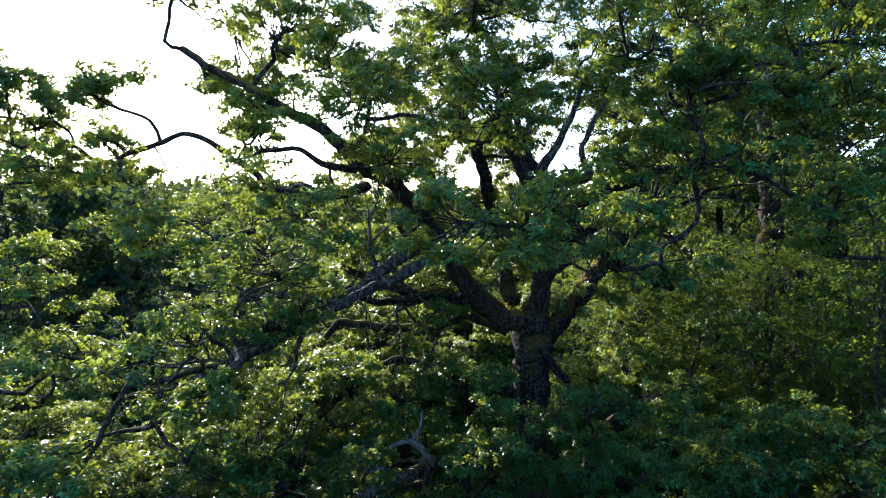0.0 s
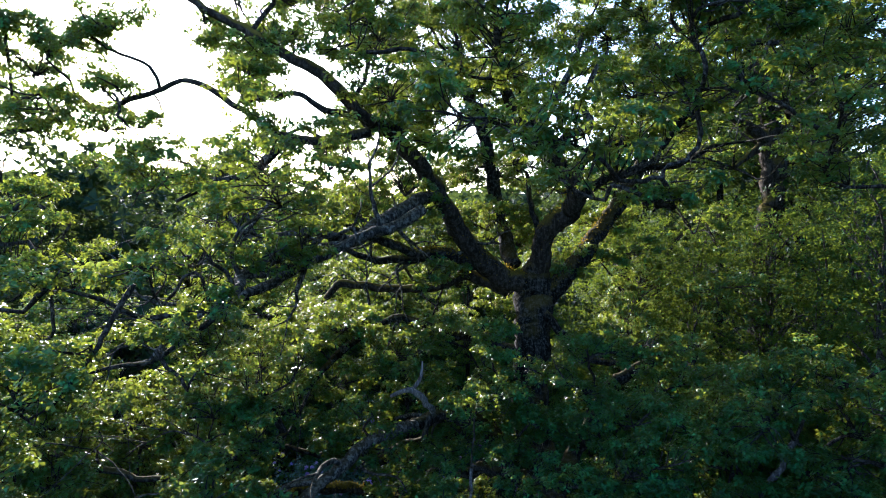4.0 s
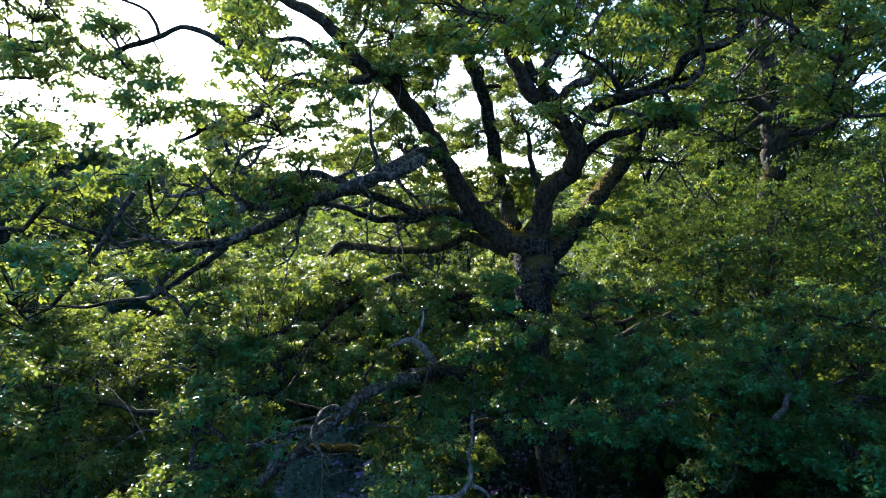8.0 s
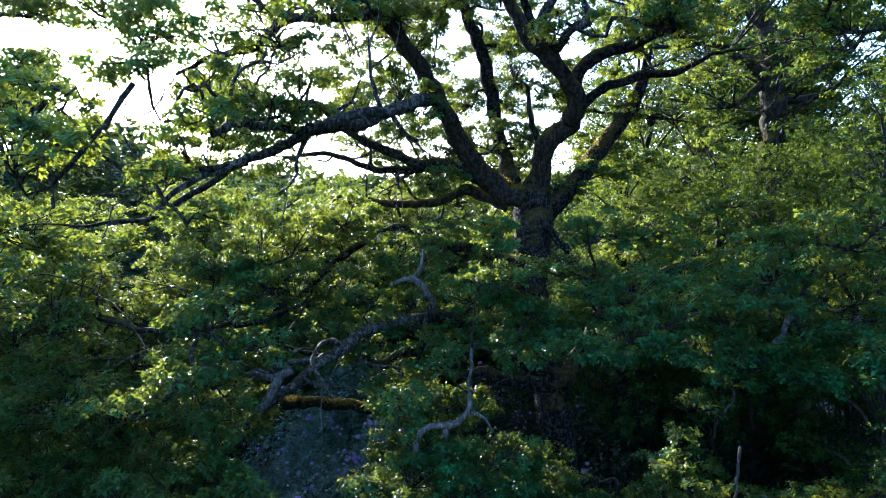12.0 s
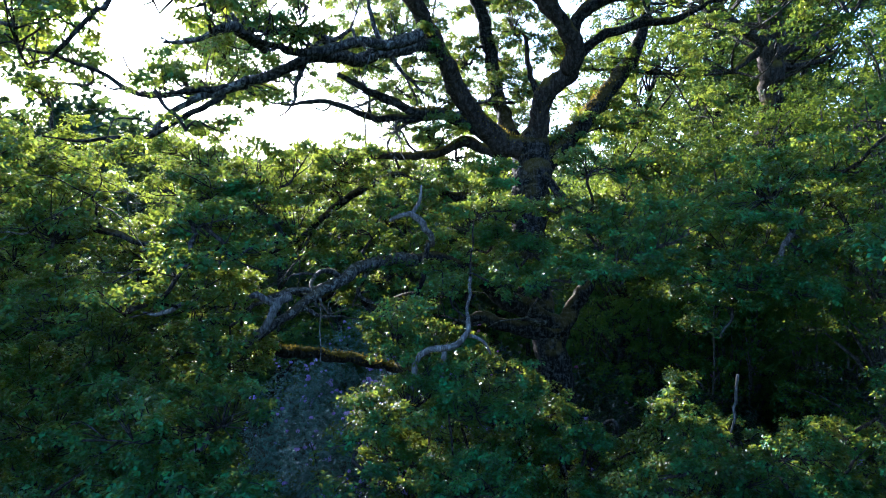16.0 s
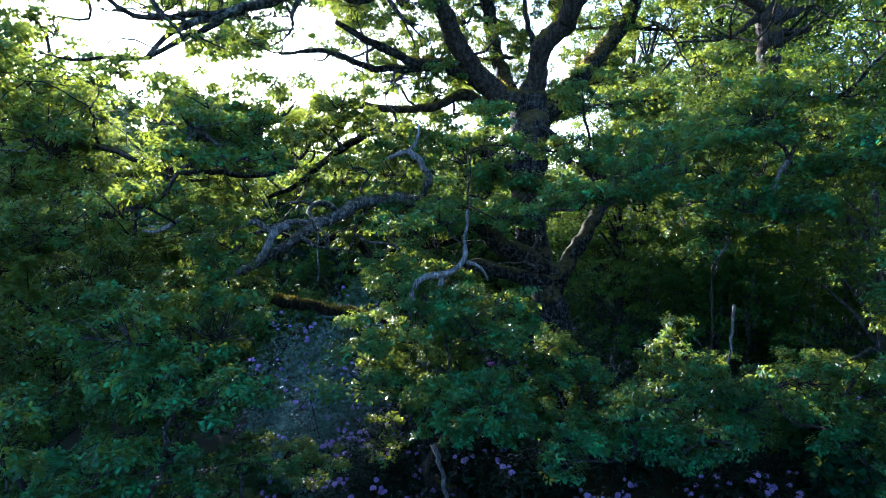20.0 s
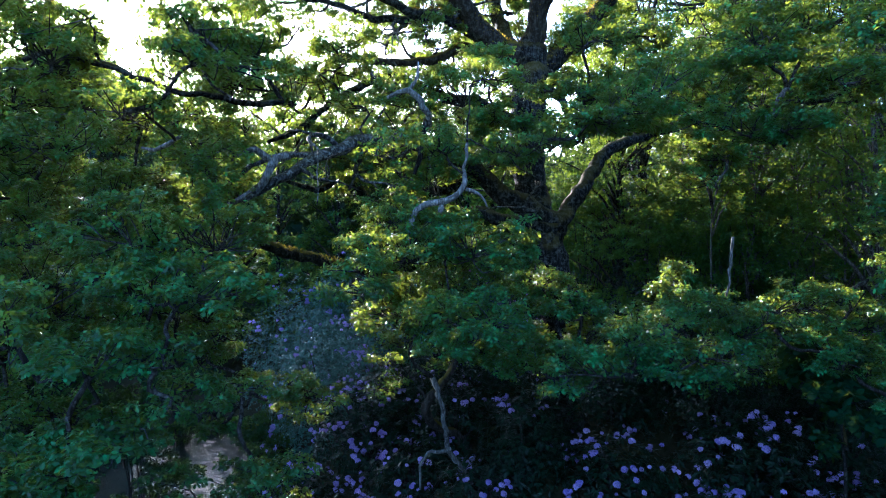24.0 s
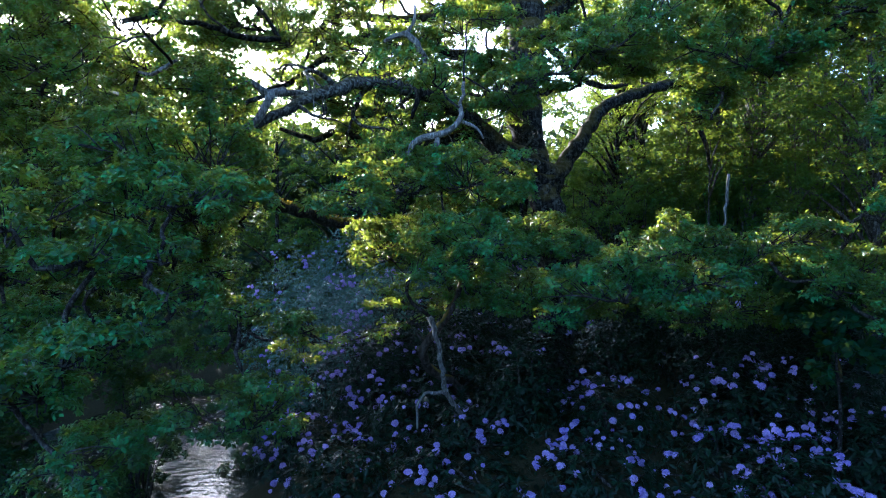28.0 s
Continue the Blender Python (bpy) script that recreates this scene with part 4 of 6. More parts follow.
spray(-6.54, 8.39, 11.39, 0.48, 0.42, 0.14, 90, 0, 1)
spray(4.19, 8.4, 7.34, 0.48, 0.42, 0.14, 90, 0, 1)
spray(5.64, 8.43, 14.18, 1.21, 0.72, 0.61, 113, -0.12, 9)
spray(-8.07, 8.43, 6.99, 1.32, 0.6, 0.4, 145, 0.05, 6)
spray(-3.59, 8.44, 5.88, 0.76, 0.67, 0.53, -135, 0.5, 6)
spray(2.02, 8.45, 7.71, 0.48, 0.42, 0.14, 90, 0, 1)
spray(7.31, 8.46, 8.3, 1.38, 0.79, 0.43, 76, -0.13, 7)
spray(0.74, 8.48, 5.97, 1.11, 0.54, 0.51, 60, -0.17, 10)
spray(-0.02, 8.5, 7.51, 0.48, 0.42, 0.14, 90, 0, 1)
spray(5.71, 8.53, 9.28, 1.03, 0.52, 0.38, 112, 0.15, 7)
spray(-4.7, 8.54, 12.35, 0.48, 0.42, 0.14, 90, 0, 1)
spray(7.7, 8.56, 7.29, 1.29, 0.61, 0.37, 94, -0.13, 4)
spray(3.96, 8.56, 6.96, 0.48, 0.42, 0.14, 90, 0, 1)
spray(3.18, 8.68, 4.58, 0.48, 0.42, 0.14, 90, 0, 1)
spray(-5.92, 8.72, 8.34, 0.88, 0.59, 0.49, 80, 0.31, 9)
spray(-7.26, 8.75, 3.94, 1.08, 0.66, 0.43, 86, -0.01, 7)
spray(-3.82, 8.78, 8.99, 0.77, 0.59, 0.25, 166, 0, 3)
spray(-2.18, 8.86, 3.72, 0.48, 0.42, 0.27, 90, 0, 2)
spray(-4.86, 8.86, 4.95, 0.93, 0.62, 0.45, 64, 0.28, 7)
spray(7.53, 8.87, 3.78, 0.87, 0.52, 0.36, -147, -0.03, 4)
spray(-7.67, 8.88, 7.91, 0.85, 0.67, 0.44, -155, -0.13, 7)
spray(-0.42, 8.88, 6.09, 0.88, 0.63, 0.47, 79, 0.22, 8)
spray(-6.06, 8.88, 11.98, 0.48, 0.42, 0.14, 90, 0, 1)
spray(6.15, 8.89, 5.19, 0.48, 0.42, 0.14, 90, 0, 1)
spray(4.17, 8.89, 7.3, 0.48, 0.42, 0.15, 90, 0, 2)
spray(-2.57, 8.9, 9.34, 0.79, 0.41, 0.44, 46, 0.37, 5)
spray(-6.45, 8.92, 6.98, 0.9, 0.63, 0.59, 91, 0.34, 9)
spray(7.71, 8.93, 4.86, 1.07, 0.51, 0.43, 45, 0.04, 4)
spray(-7.38, 8.94, 11.22, 0.48, 0.42, 0.36, 90, 0, 2)
spray(7.18, 8.95, 5.64, 0.48, 0.42, 0.14, 90, 0, 1)
spray(5.86, 8.98, 17.02, 1.27, 0.79, 0.31, 71, 0.04, 4)
spray(5.11, 8.99, 8.24, 0.92, 0.61, 0.41, 113, 0.35, 4)
spray(3.26, 8.99, 17.23, 1.26, 0.52, 0.35, 147, 0, 3)
spray(1.14, 9, 15.76, 1.09, 0.78, 0.6, -171, 0.5, 6)
spray(-3.51, 9, 4.56, 0.48, 0.42, 0.14, 90, 0, 1)
spray(-3.03, 9.04, 13.91, 0.48, 0.42, 0.14, 90, 0, 1)
spray(7.53, 9.1, 6.74, 1.36, 0.52, 0.47, 67, 0.35, 5)
spray(1.28, 9.12, 7.55, 0.89, 0.48, 0.34, 129, 0, 3)
spray(6.1, 9.12, 15.74, 0.91, 0.63, 0.5, 68, 0.49, 5)
spray(-8.61, 9.12, 9.22, 0.92, 0.59, 0.5, 133, 0.07, 8)
spray(4.01, 9.13, 8.28, 0.74, 0.46, 0.5, 145, 0.17, 4)
spray(6.68, 9.16, 4.04, 0.83, 0.56, 0.43, 106, 0, 3)
spray(-6.9, 9.16, 9.42, 0.99, 0.67, 0.57, -156, 0.13, 8)
spray(7.8, 9.17, 13.68, 0.9, 0.45, 0.51, 142, 0.5, 4)
spray(1.85, 9.18, 4.95, 0.48, 0.42, 0.14, 90, 0, 1)
spray(-5.01, 9.21, 14.63, 1.06, 0.37, 0.21, 144, 0, 3)
spray(-7.54, 9.23, 5.56, 0.84, 0.59, 0.38, 127, 0.11, 5)
spray(3.39, 9.24, 14.25, 1.17, 0.78, 0.56, -135, 0.4, 10)
spray(-3.14, 9.25, 16.68, 0.91, 0.39, 0.31, 162, 0, 3)
spray(-6.27, 9.28, 5.01, 0.82, 0.53, 0.57, 82, 0.31, 6)
spray(7.84, 9.28, 5.85, 0.48, 0.42, 0.19, 90, 0, 2)
spray(1.57, 9.28, 4.06, 0.92, 0.62, 0.45, -176, 0.17, 10)
spray(-8.73, 9.29, 5.26, 1.02, 0.58, 0.54, 92, 0.1, 7)
spray(2.83, 9.29, 8.53, 0.65, 0.44, 0.36, 121, 0, 3)
spray(-7.29, 9.31, 15.11, 0.48, 0.42, 0.14, 90, 0, 1)
spray(-6.62, 9.31, 12.04, 0.48, 0.42, 0.14, 90, 0, 1)
spray(7.77, 9.31, 15.92, 0.8, 0.49, 0.54, 139, 0.5, 4)
spray(-5.1, 9.34, 13.68, 0.48, 0.42, 0.14, 90, 0, 1)
spray(-0.81, 9.37, 4.95, 1.15, 0.64, 0.5, 106, -0.19, 9)
spray(-8.57, 9.41, 4.34, 1.1, 0.77, 0.25, 60, 0.07, 6)
spray(2.65, 9.46, 7.95, 0.48, 0.42, 0.14, 90, 0, 1)
spray(6.42, 9.46, 8.62, 0.8, 0.54, 0.54, 95, 0.44, 6)
spray(-4.89, 9.46, 13.15, 0.48, 0.42, 0.14, 90, 0, 1)
spray(-8.51, 9.46, 3.61, 1.07, 0.72, 0.24, 81, -0.14, 6)
spray(-4.87, 9.47, 6.26, 1.17, 0.51, 0.44, 167, -0.24, 6)
spray(-6.29, 9.47, 10.61, 0.48, 0.42, 0.14, 90, 0, 1)
spray(-3.26, 9.48, 6.4, 1.16, 0.36, 0.41, 91, -0.12, 4)
spray(-3.2, 9.5, 3.63, 0.48, 0.42, 0.14, 90, 0, 1)
spray(4.43, 9.53, 7.19, 0.48, 0.42, 0.14, 90, 0, 1)
spray(1.92, 9.54, 4.7, 0.48, 0.42, 0.14, 90, 0, 1)
spray(-3.4, 9.55, 10.83, 1.13, 0.92, 0.59, -157, 0, 9)
spray(-5.64, 9.56, 11.15, 0.48, 0.42, 0.14, 90, 0, 1)
spray(-3.98, 9.56, 4.23, 0.48, 0.42, 0.14, 90, 0, 1)
spray(4.61, 9.57, 4.76, 0.95, 0.64, 0.38, -156, 0.06, 7)
spray(-6.74, 9.6, 14.72, 0.48, 0.42, 0.15, 90, 0, 2)
spray(-6.88, 9.6, 14.21, 0.79, 0.44, 0.36, 68, -0.14, 7)
spray(2.38, 9.61, 4.85, 0.48, 0.42, 0.14, 90, 0, 1)
spray(2.35, 9.62, 8.42, 0.48, 0.42, 0.14, 90, 0, 1)
spray(-8.87, 9.66, 7.93, 1.12, 0.57, 0.52, 77, 0.12, 5)
spray(0.83, 9.66, 8.61, 0.88, 0.36, 0.28, -139, 0, 3)
spray(-6.01, 9.69, 14.46, 0.65, 0.39, 0.36, 165, 0, 6)
spray(-5.63, 9.69, 13.9, 0.48, 0.42, 0.3, 90, 0, 2)
spray(2.17, 9.69, 5.13, 0.48, 0.42, 0.14, 90, 0, 1)
spray(1.71, 9.72, 5.3, 0.48, 0.42, 0.14, 90, 0, 1)
spray(-3.07, 9.73, 8.58, 0.91, 0.65, 0.46, -169, -0.11, 8)
spray(-2.45, 9.76, 14.54, 0.48, 0.42, 0.14, 90, 0, 1)
spray(-3.03, 9.77, 14.32, 0.48, 0.42, 0.14, 90, 0, 1)
spray(-3.34, 9.83, 12.41, 1.34, 0.85, 0.45, 153, 0, 3)
spray(2, 9.83, 16.66, 1.37, 0.8, 0.46, 68, -0.02, 6)
spray(-5.99, 9.84, 13.31, 1, 0.66, 0.39, 66, 0.03, 6)
spray(-5.05, 9.84, 8.05, 0.88, 0.67, 0.48, 140, 0.01, 7)
spray(4.9, 9.88, 3.77, 1.17, 0.84, 0.41, 173, -0.1, 10)
spray(3.03, 9.92, 9.45, 0.99, 0.51, 0.34, -179, 0.02, 7)
spray(-4.04, 9.93, 16.08, 1.3, 0.8, 0.23, 79, -0.1, 4)
spray(-8.43, 9.94, 12.65, 1.43, 0.57, 0.5, 123, -0.06, 4)
spray(4.88, 9.95, 7.45, 0.48, 0.42, 0.14, 90, 0, 1)
spray(-1.38, 9.96, 8.35, 0.48, 0.42, 0.14, 90, 0, 1)
spray(0.06, 9.97, 15.62, 0.48, 0.42, 0.14, 90, 0, 1)
spray(-1.07, 10.01, 14.7, 1.12, 0.97, 0.55, 86, 0.09, 10)
spray(7.02, 10.08, 4.53, 0.87, 0.63, 0.36, 161, 0.02, 5)
spray(-3.77, 10.14, 9.58, 1.21, 0.7, 0.46, -178, 0.17, 7)
spray(-8.32, 10.16, 14.36, 1.18, 0.67, 0.29, 104, 0, 3)
spray(-1.28, 10.17, 3.47, 1.63, 0.57, 0.44, -154, -0.19, 5)
spray(-7.36, 10.18, 6.11, 1.02, 0.65, 0.48, -150, 0.29, 7)
spray(-3.83, 10.18, 14.84, 0.48, 0.42, 0.14, 90, 0, 1)
spray(-2.58, 10.18, 15.63, 1.17, 0.85, 0.48, 101, -0.12, 9)
spray(4.26, 10.2, 15.9, 1.55, 0.62, 0.56, 49, 0, 7)
spray(-3.17, 10.2, 13.95, 0.48, 0.42, 0.48, 90, 0, 2)
spray(-4.81, 10.21, 4.08, 1.02, 0.7, 0.36, 175, 0.01, 6)
spray(-0.31, 10.24, 6.39, 1.02, 0.72, 0.39, -163, 0.21, 7)
spray(1.17, 10.25, 7.45, 0.48, 0.42, 0.16, 90, 0, 2)
spray(-7.73, 10.26, 7.24, 1.02, 0.7, 0.4, 172, 0.12, 10)
spray(2.67, 10.32, 4.05, 0.95, 0.52, 0.52, 80, 0.07, 7)
spray(2.52, 10.32, 7.82, 0.48, 0.42, 0.14, 90, 0, 1)
spray(2.57, 10.34, 8.67, 0.48, 0.42, 0.24, 90, 0, 2)
spray(0.4, 10.34, 5.26, 1.17, 0.68, 0.55, 112, 0.01, 7)
spray(-5.45, 10.35, 6.94, 0.83, 0.62, 0.45, 98, 0.01, 9)
spray(-7.07, 10.38, 13.26, 0.79, 0.57, 0.3, 146, 0.28, 5)
spray(2.1, 10.43, 8.83, 0.48, 0.42, 0.14, 90, 0, 1)
spray(-3.82, 10.44, 7.08, 1.05, 0.73, 0.44, 82, -0.23, 8)
spray(2.83, 10.47, 8.31, 0.48, 0.42, 0.14, 90, 0, 1)
spray(0.29, 10.48, 7.54, 1.07, 0.48, 0.23, 69, 0, 3)
spray(-4.18, 10.48, 8.28, 1.08, 0.6, 0.46, -180, 0.36, 6)
spray(0.55, 10.5, 16.23, 0.48, 0.42, 0.2, 90, 0, 2)
spray(7.55, 10.5, 3.83, 0.89, 0.68, 0.42, 76, 0, 3)
spray(4.37, 10.51, 7.25, 0.48, 0.42, 0.14, 90, 0, 1)
spray(-8.5, 10.51, 9.38, 0.85, 0.52, 0.65, 120, 0.5, 5)
spray(1.97, 10.51, 7.72, 0.48, 0.42, 0.14, 90, 0, 1)
spray(-6.89, 10.53, 8.45, 0.91, 0.66, 0.48, -160, -0.32, 11)
spray(3.51, 10.53, 8.15, 0.48, 0.42, 0.27, 90, 0, 2)
spray(6.15, 10.54, 14.73, 1.27, 0.79, 0.31, 114, 0.09, 5)
spray(1.7, 10.57, 5.12, 0.92, 0.59, 0.27, 93, 0.13, 4)
spray(-1.33, 10.58, 17.31, 1.36, 0.55, 0.46, 174, -0.17, 5)
spray(2.69, 10.59, 8.39, 0.48, 0.42, 0.14, 90, 0, 1)
spray(1.59, 10.64, 8.03, 0.48, 0.42, 0.19, 90, 0, 2)
spray(5.31, 10.65, 8.15, 0.87, 0.51, 0.37, 163, -0.22, 5)
spray(-7.66, 10.65, 4.78, 0.92, 0.65, 0.4, 95, 0.11, 6)
spray(-7.87, 10.67, 11.73, 1.12, 0.85, 0.49, 106, 0.11, 5)
spray(4.17, 10.68, 8.56, 0.87, 0.45, 0.56, 121, -0.38, 4)
spray(4.04, 10.68, 17.49, 1.25, 0.91, 0.43, 58, 0.23, 7)
spray(-1.5, 10.7, 7.63, 0.93, 0.57, 0.5, 175, 0.05, 7)
spray(1.39, 10.74, 7.57, 0.48, 0.42, 0.14, 90, 0, 1)
spray(-9.02, 10.74, 6.52, 1.13, 0.59, 0.51, 90, -0.08, 8)
spray(-4.78, 10.83, 5.21, 0.76, 0.6, 0.4, 175, 0.18, 5)
spray(1.25, 10.89, 3.99, 1.07, 0.76, 0.51, -143, 0, 10)
spray(7.75, 10.89, 14.25, 1.06, 0.53, 0.46, 116, 0.33, 5)
spray(7.82, 10.95, 16.36, 0.87, 0.52, 0.56, -143, -0.5, 4)
spray(-8.42, 10.98, 3.82, 0.48, 0.42, 0.14, 90, 0, 1)
spray(-6.62, 11.02, 4.59, 1.02, 0.4, 0.46, 95, 0.16, 6)
spray(1.87, 11.05, 8.72, 0.48, 0.42, 0.14, 90, 0, 1)
spray(-0.33, 11.05, 7.06, 0.68, 0.45, 0.4, -138, 0, 3)
spray(-8.2, 11.08, 4.4, 0.48, 0.42, 0.14, 90, 0, 1)
spray(1.02, 11.1, 9.09, 0.48, 0.42, 0.14, 90, 0, 1)
spray(-4.32, 11.11, 5.98, 1.22, 0.59, 0.3, 66, 0.07, 5)
spray(4.49, 11.11, 5.16, 0.91, 0.37, 0.27, 62, 0, 3)
spray(-5.82, 11.14, 5.85, 1.05, 0.84, 0.2, 71, 0.03, 5)
spray(-5.81, 11.19, 4.77, 0.87, 0.42, 0.46, 103, -0.12, 5)
spray(4.28, 11.29, 4.31, 0.91, 0.39, 0.28, -137, 0, 3)
spray(0.86, 11.34, 9.46, 0.48, 0.42, 0.15, 90, 0, 2)
spray(-1.93, 11.35, 9.59, 1.04, 0.63, 0.44, 108, -0.14, 8)
spray(6.29, 11.36, 3.42, 1.28, 0.71, 0.21, 102, 0, 5)
spray(-8.65, 11.37, 8.29, 0.78, 0.63, 0.45, 69, -0.5, 5)
spray(-9.02, 11.47, 4.16, 0.68, 0.37, 0.41, 95, 0, 3)
spray(1, 11.49, 8.28, 0.85, 0.54, 0.4, 85, -0.08, 5)
spray(1.33, 11.5, 17.7, 1.19, 0.61, 0.57, -139, 0.23, 9)
spray(-6.96, 11.52, 7.12, 0.94, 0.7, 0.39, 93, 0.21, 6)
spray(-8.43, 11.59, 4.18, 0.48, 0.42, 0.14, 90, 0, 1)
spray(-1.17, 11.6, 13.66, 1.21, 0.76, 0.53, 125, 0.18, 11)
spray(-5.08, 11.63, 3.7, 1.07, 0.79, 0.28, 51, -0.14, 6)
spray(-4.74, 11.66, 4.54, 0.95, 0.54, 0.41, 115, -0.05, 5)
spray(3.17, 11.72, 15.04, 1.21, 0.72, 0.37, 74, 0.06, 5)
spray(-3.95, 11.73, 14.19, 0.48, 0.42, 0.14, 90, 0, 1)
spray(-3.46, 11.74, 9.03, 1.09, 0.81, 0.39, 169, -0.08, 8)
spray(-2.35, 11.74, 16.49, 1.23, 0.58, 0.41, -139, -0.11, 7)
spray(-0.36, 11.74, 4.75, 1.17, 0.82, 0.45, -163, 0.11, 14)
spray(-6.19, 11.74, 8.1, 1.09, 0.72, 0.37, 136, -0.12, 8)
spray(-7.8, 11.82, 5.74, 1.14, 0.42, 0.24, 52, -0.01, 4)
spray(-1.85, 11.82, 7.06, 1.17, 0.42, 0.4, 98, 0, 3)
spray(-3.17, 11.85, 13.14, 0.48, 0.42, 0.14, 90, 0, 1)
spray(7.14, 11.86, 17.31, 1.39, 0.64, 0.39, 46, 0, 3)
spray(-7.3, 11.87, 9.66, 1.14, 0.64, 0.43, 129, 0.05, 4)
spray(-3.8, 11.89, 15.2, 0.98, 0.65, 0.36, -169, -0.14, 6)
spray(4.69, 11.9, 3.55, 1.12, 0.84, 0.29, 153, 0.06, 8)
spray(-0.78, 11.92, 8.85, 0.9, 0.72, 0.43, 126, 0.25, 5)
spray(-8.07, 11.93, 14.06, 1.3, 0.46, 0.34, 141, 0, 3)
spray(-8.81, 11.93, 5.29, 0.99, 0.69, 0.46, 79, 0.04, 7)
spray(-3.58, 11.94, 14.56, 0.48, 0.42, 0.14, 90, 0, 1)
spray(6.49, 12.01, 8.26, 1.32, 0.71, 0.41, 81, -0.02, 7)
spray(-4.43, 12.01, 7.95, 1.04, 0.61, 0.36, 107, 0.17, 5)
spray(7.48, 12.02, 3.57, 1.02, 0.68, 0.23, 124, -0.02, 5)
spray(-4.85, 12.04, 9.64, 0.94, 0.69, 0.51, 113, 0.43, 9)
spray(-0.92, 12.05, 6.25, 0.99, 0.78, 0.48, 90, 0.12, 8)
spray(-1.18, 12.07, 11.86, 1.24, 0.74, 0.48, -163, 0.04, 5)
spray(0.3, 12.08, 16.5, 1.21, 0.72, 0.35, -151, 0.1, 7)
spray(-4.74, 12.09, 6.97, 0.93, 0.75, 0.5, -158, -0.14, 10)
spray(4.55, 12.09, 13.7, 1.03, 0.81, 0.47, 53, -0.19, 6)
spray(0.96, 12.12, 7.47, 1, 0.51, 0.54, 140, -0.05, 6)
spray(0.88, 12.18, 15.61, 1.32, 0.6, 0.38, 160, -0.01, 7)
spray(-4.25, 12.2, 11.61, 1.28, 0.61, 0.6, 84, -0.1, 7)
spray(6.47, 12.22, 15.38, 1.11, 0.59, 0.31, -178, 0, 3)
spray(-2.5, 12.24, 8.13, 0.99, 0.58, 0.44, -179, -0.18, 7)
spray(-7.4, 12.24, 8.74, 0.97, 0.75, 0.42, 136, -0.37, 7)
spray(-0.6, 12.25, 7.75, 0.95, 0.74, 0.47, -179, -0.08, 8)
spray(-8.53, 12.27, 3.81, 0.92, 0.73, 0.42, 142, 0.16, 6)
spray(-3.29, 12.27, 17.34, 1.56, 0.66, 0.46, 67, 0.18, 5)
spray(0.6, 12.3, 14.28, 1.35, 0.74, 0.39, 127, -0.08, 7)
spray(5.02, 12.3, 4.36, 0.87, 0.42, 0.26, 130, 0, 3)
spray(0.29, 12.3, 5.59, 0.85, 0.64, 0.44, -145, -0.01, 6)
spray(-6.8, 12.3, 3.88, 1.06, 0.59, 0.5, -167, -0.11, 9)
spray(-8.7, 12.31, 9.36, 0.83, 0.55, 0.55, 64, -0.2, 7)
spray(-6.28, 12.32, 6.44, 1.12, 0.44, 0.52, 54, 0.08, 5)
spray(-6.73, 12.33, 5.3, 1.03, 0.46, 0.35, -151, 0.13, 5)
spray(-8.52, 12.35, 7.49, 1.09, 0.57, 0.4, -162, 0.15, 6)
spray(5.68, 12.37, 7.66, 0.84, 0.54, 0.51, 78, 0.02, 5)
spray(-0.74, 12.42, 17.83, 1.13, 0.64, 0.47, 177, 0.08, 6)
spray(-8.29, 12.43, 6.56, 0.95, 0.53, 0.4, -171, 0.07, 5)
spray(-4.73, 12.47, 5.46, 0.88, 0.59, 0.52, -160, 0.06, 5)
spray(7.52, 12.49, 13.27, 2.16, 0.45, 0.49, 56, 0, 3)
spray(-0.41, 12.58, 3.67, 1.44, 0.77, 0.4, 146, -0.03, 7)
spray(0.13, 12.64, 9.06, 0.79, 0.39, 0.45, -149, 0.19, 4)
spray(-3.17, 12.78, 16.23, 0.86, 0.54, 0.39, -165, 0, 3)
spray(3.48, 12.82, 16.68, 1.67, 0.67, 0.57, 89, 0.1, 5)
spray(-3.78, 12.82, 14.26, 0.48, 0.42, 0.14, 90, 0, 1)
spray(5.32, 12.84, 16.67, 1.42, 0.66, 0.46, 100, 0.11, 5)
spray(-5.31, 13.13, 9.18, 1.23, 0.97, 0.56, 101, 0.5, 5)
spray(-0.2, 13.14, 10.39, 1.19, 0.81, 0.37, 80, 0.02, 5)
spray(8.04, 13.26, 15.14, 0.48, 0.42, 0.34, 90, 0, 2)
spray(1.21, 13.29, 17.77, 1.09, 0.74, 0.44, 159, -0.24, 7)
spray(-1.28, 13.3, 15.49, 1.15, 0.66, 0.48, -140, 0.11, 10)
spray(-1.95, 13.45, 11.78, 0.85, 0.57, 0.67, 100, 0.5, 6)
spray(-2.91, 13.49, 9.36, 0.95, 0.62, 0.45, 51, -0.25, 5)
spray(1.39, 13.6, 15.81, 0.78, 0.44, 0.39, 108, 0, 3)
spray(-4.51, 13.6, 15.29, 1.09, 0.74, 0.54, 107, -0.14, 6)
spray(-4.71, 13.65, 12.68, 1.29, 0.98, 0.58, -143, -0.25, 7)
spray(-4.82, 13.7, 8.22, 0.48, 0.42, 0.18, 90, 0, 2)
spray(5.52, 13.74, 14.69, 0.85, 0.54, 0.52, 121, -0.5, 5)
spray(-0.56, 13.85, 11.04, 1.09, 0.62, 0.53, 164, -0.27, 7)
spray(2.9, 13.87, 15.59, 0.98, 0.47, 0.58, 46, 0.5, 5)
spray(-0.25, 13.96, 16.48, 1.03, 0.76, 0.54, 145, 0.05, 7)
spray(0.46, 14.01, 8.67, 1.1, 0.5, 0.56, 132, 0.5, 4)
spray(-0.66, 14.02, 12.66, 1.23, 0.77, 0.51, 61, -0.01, 8)
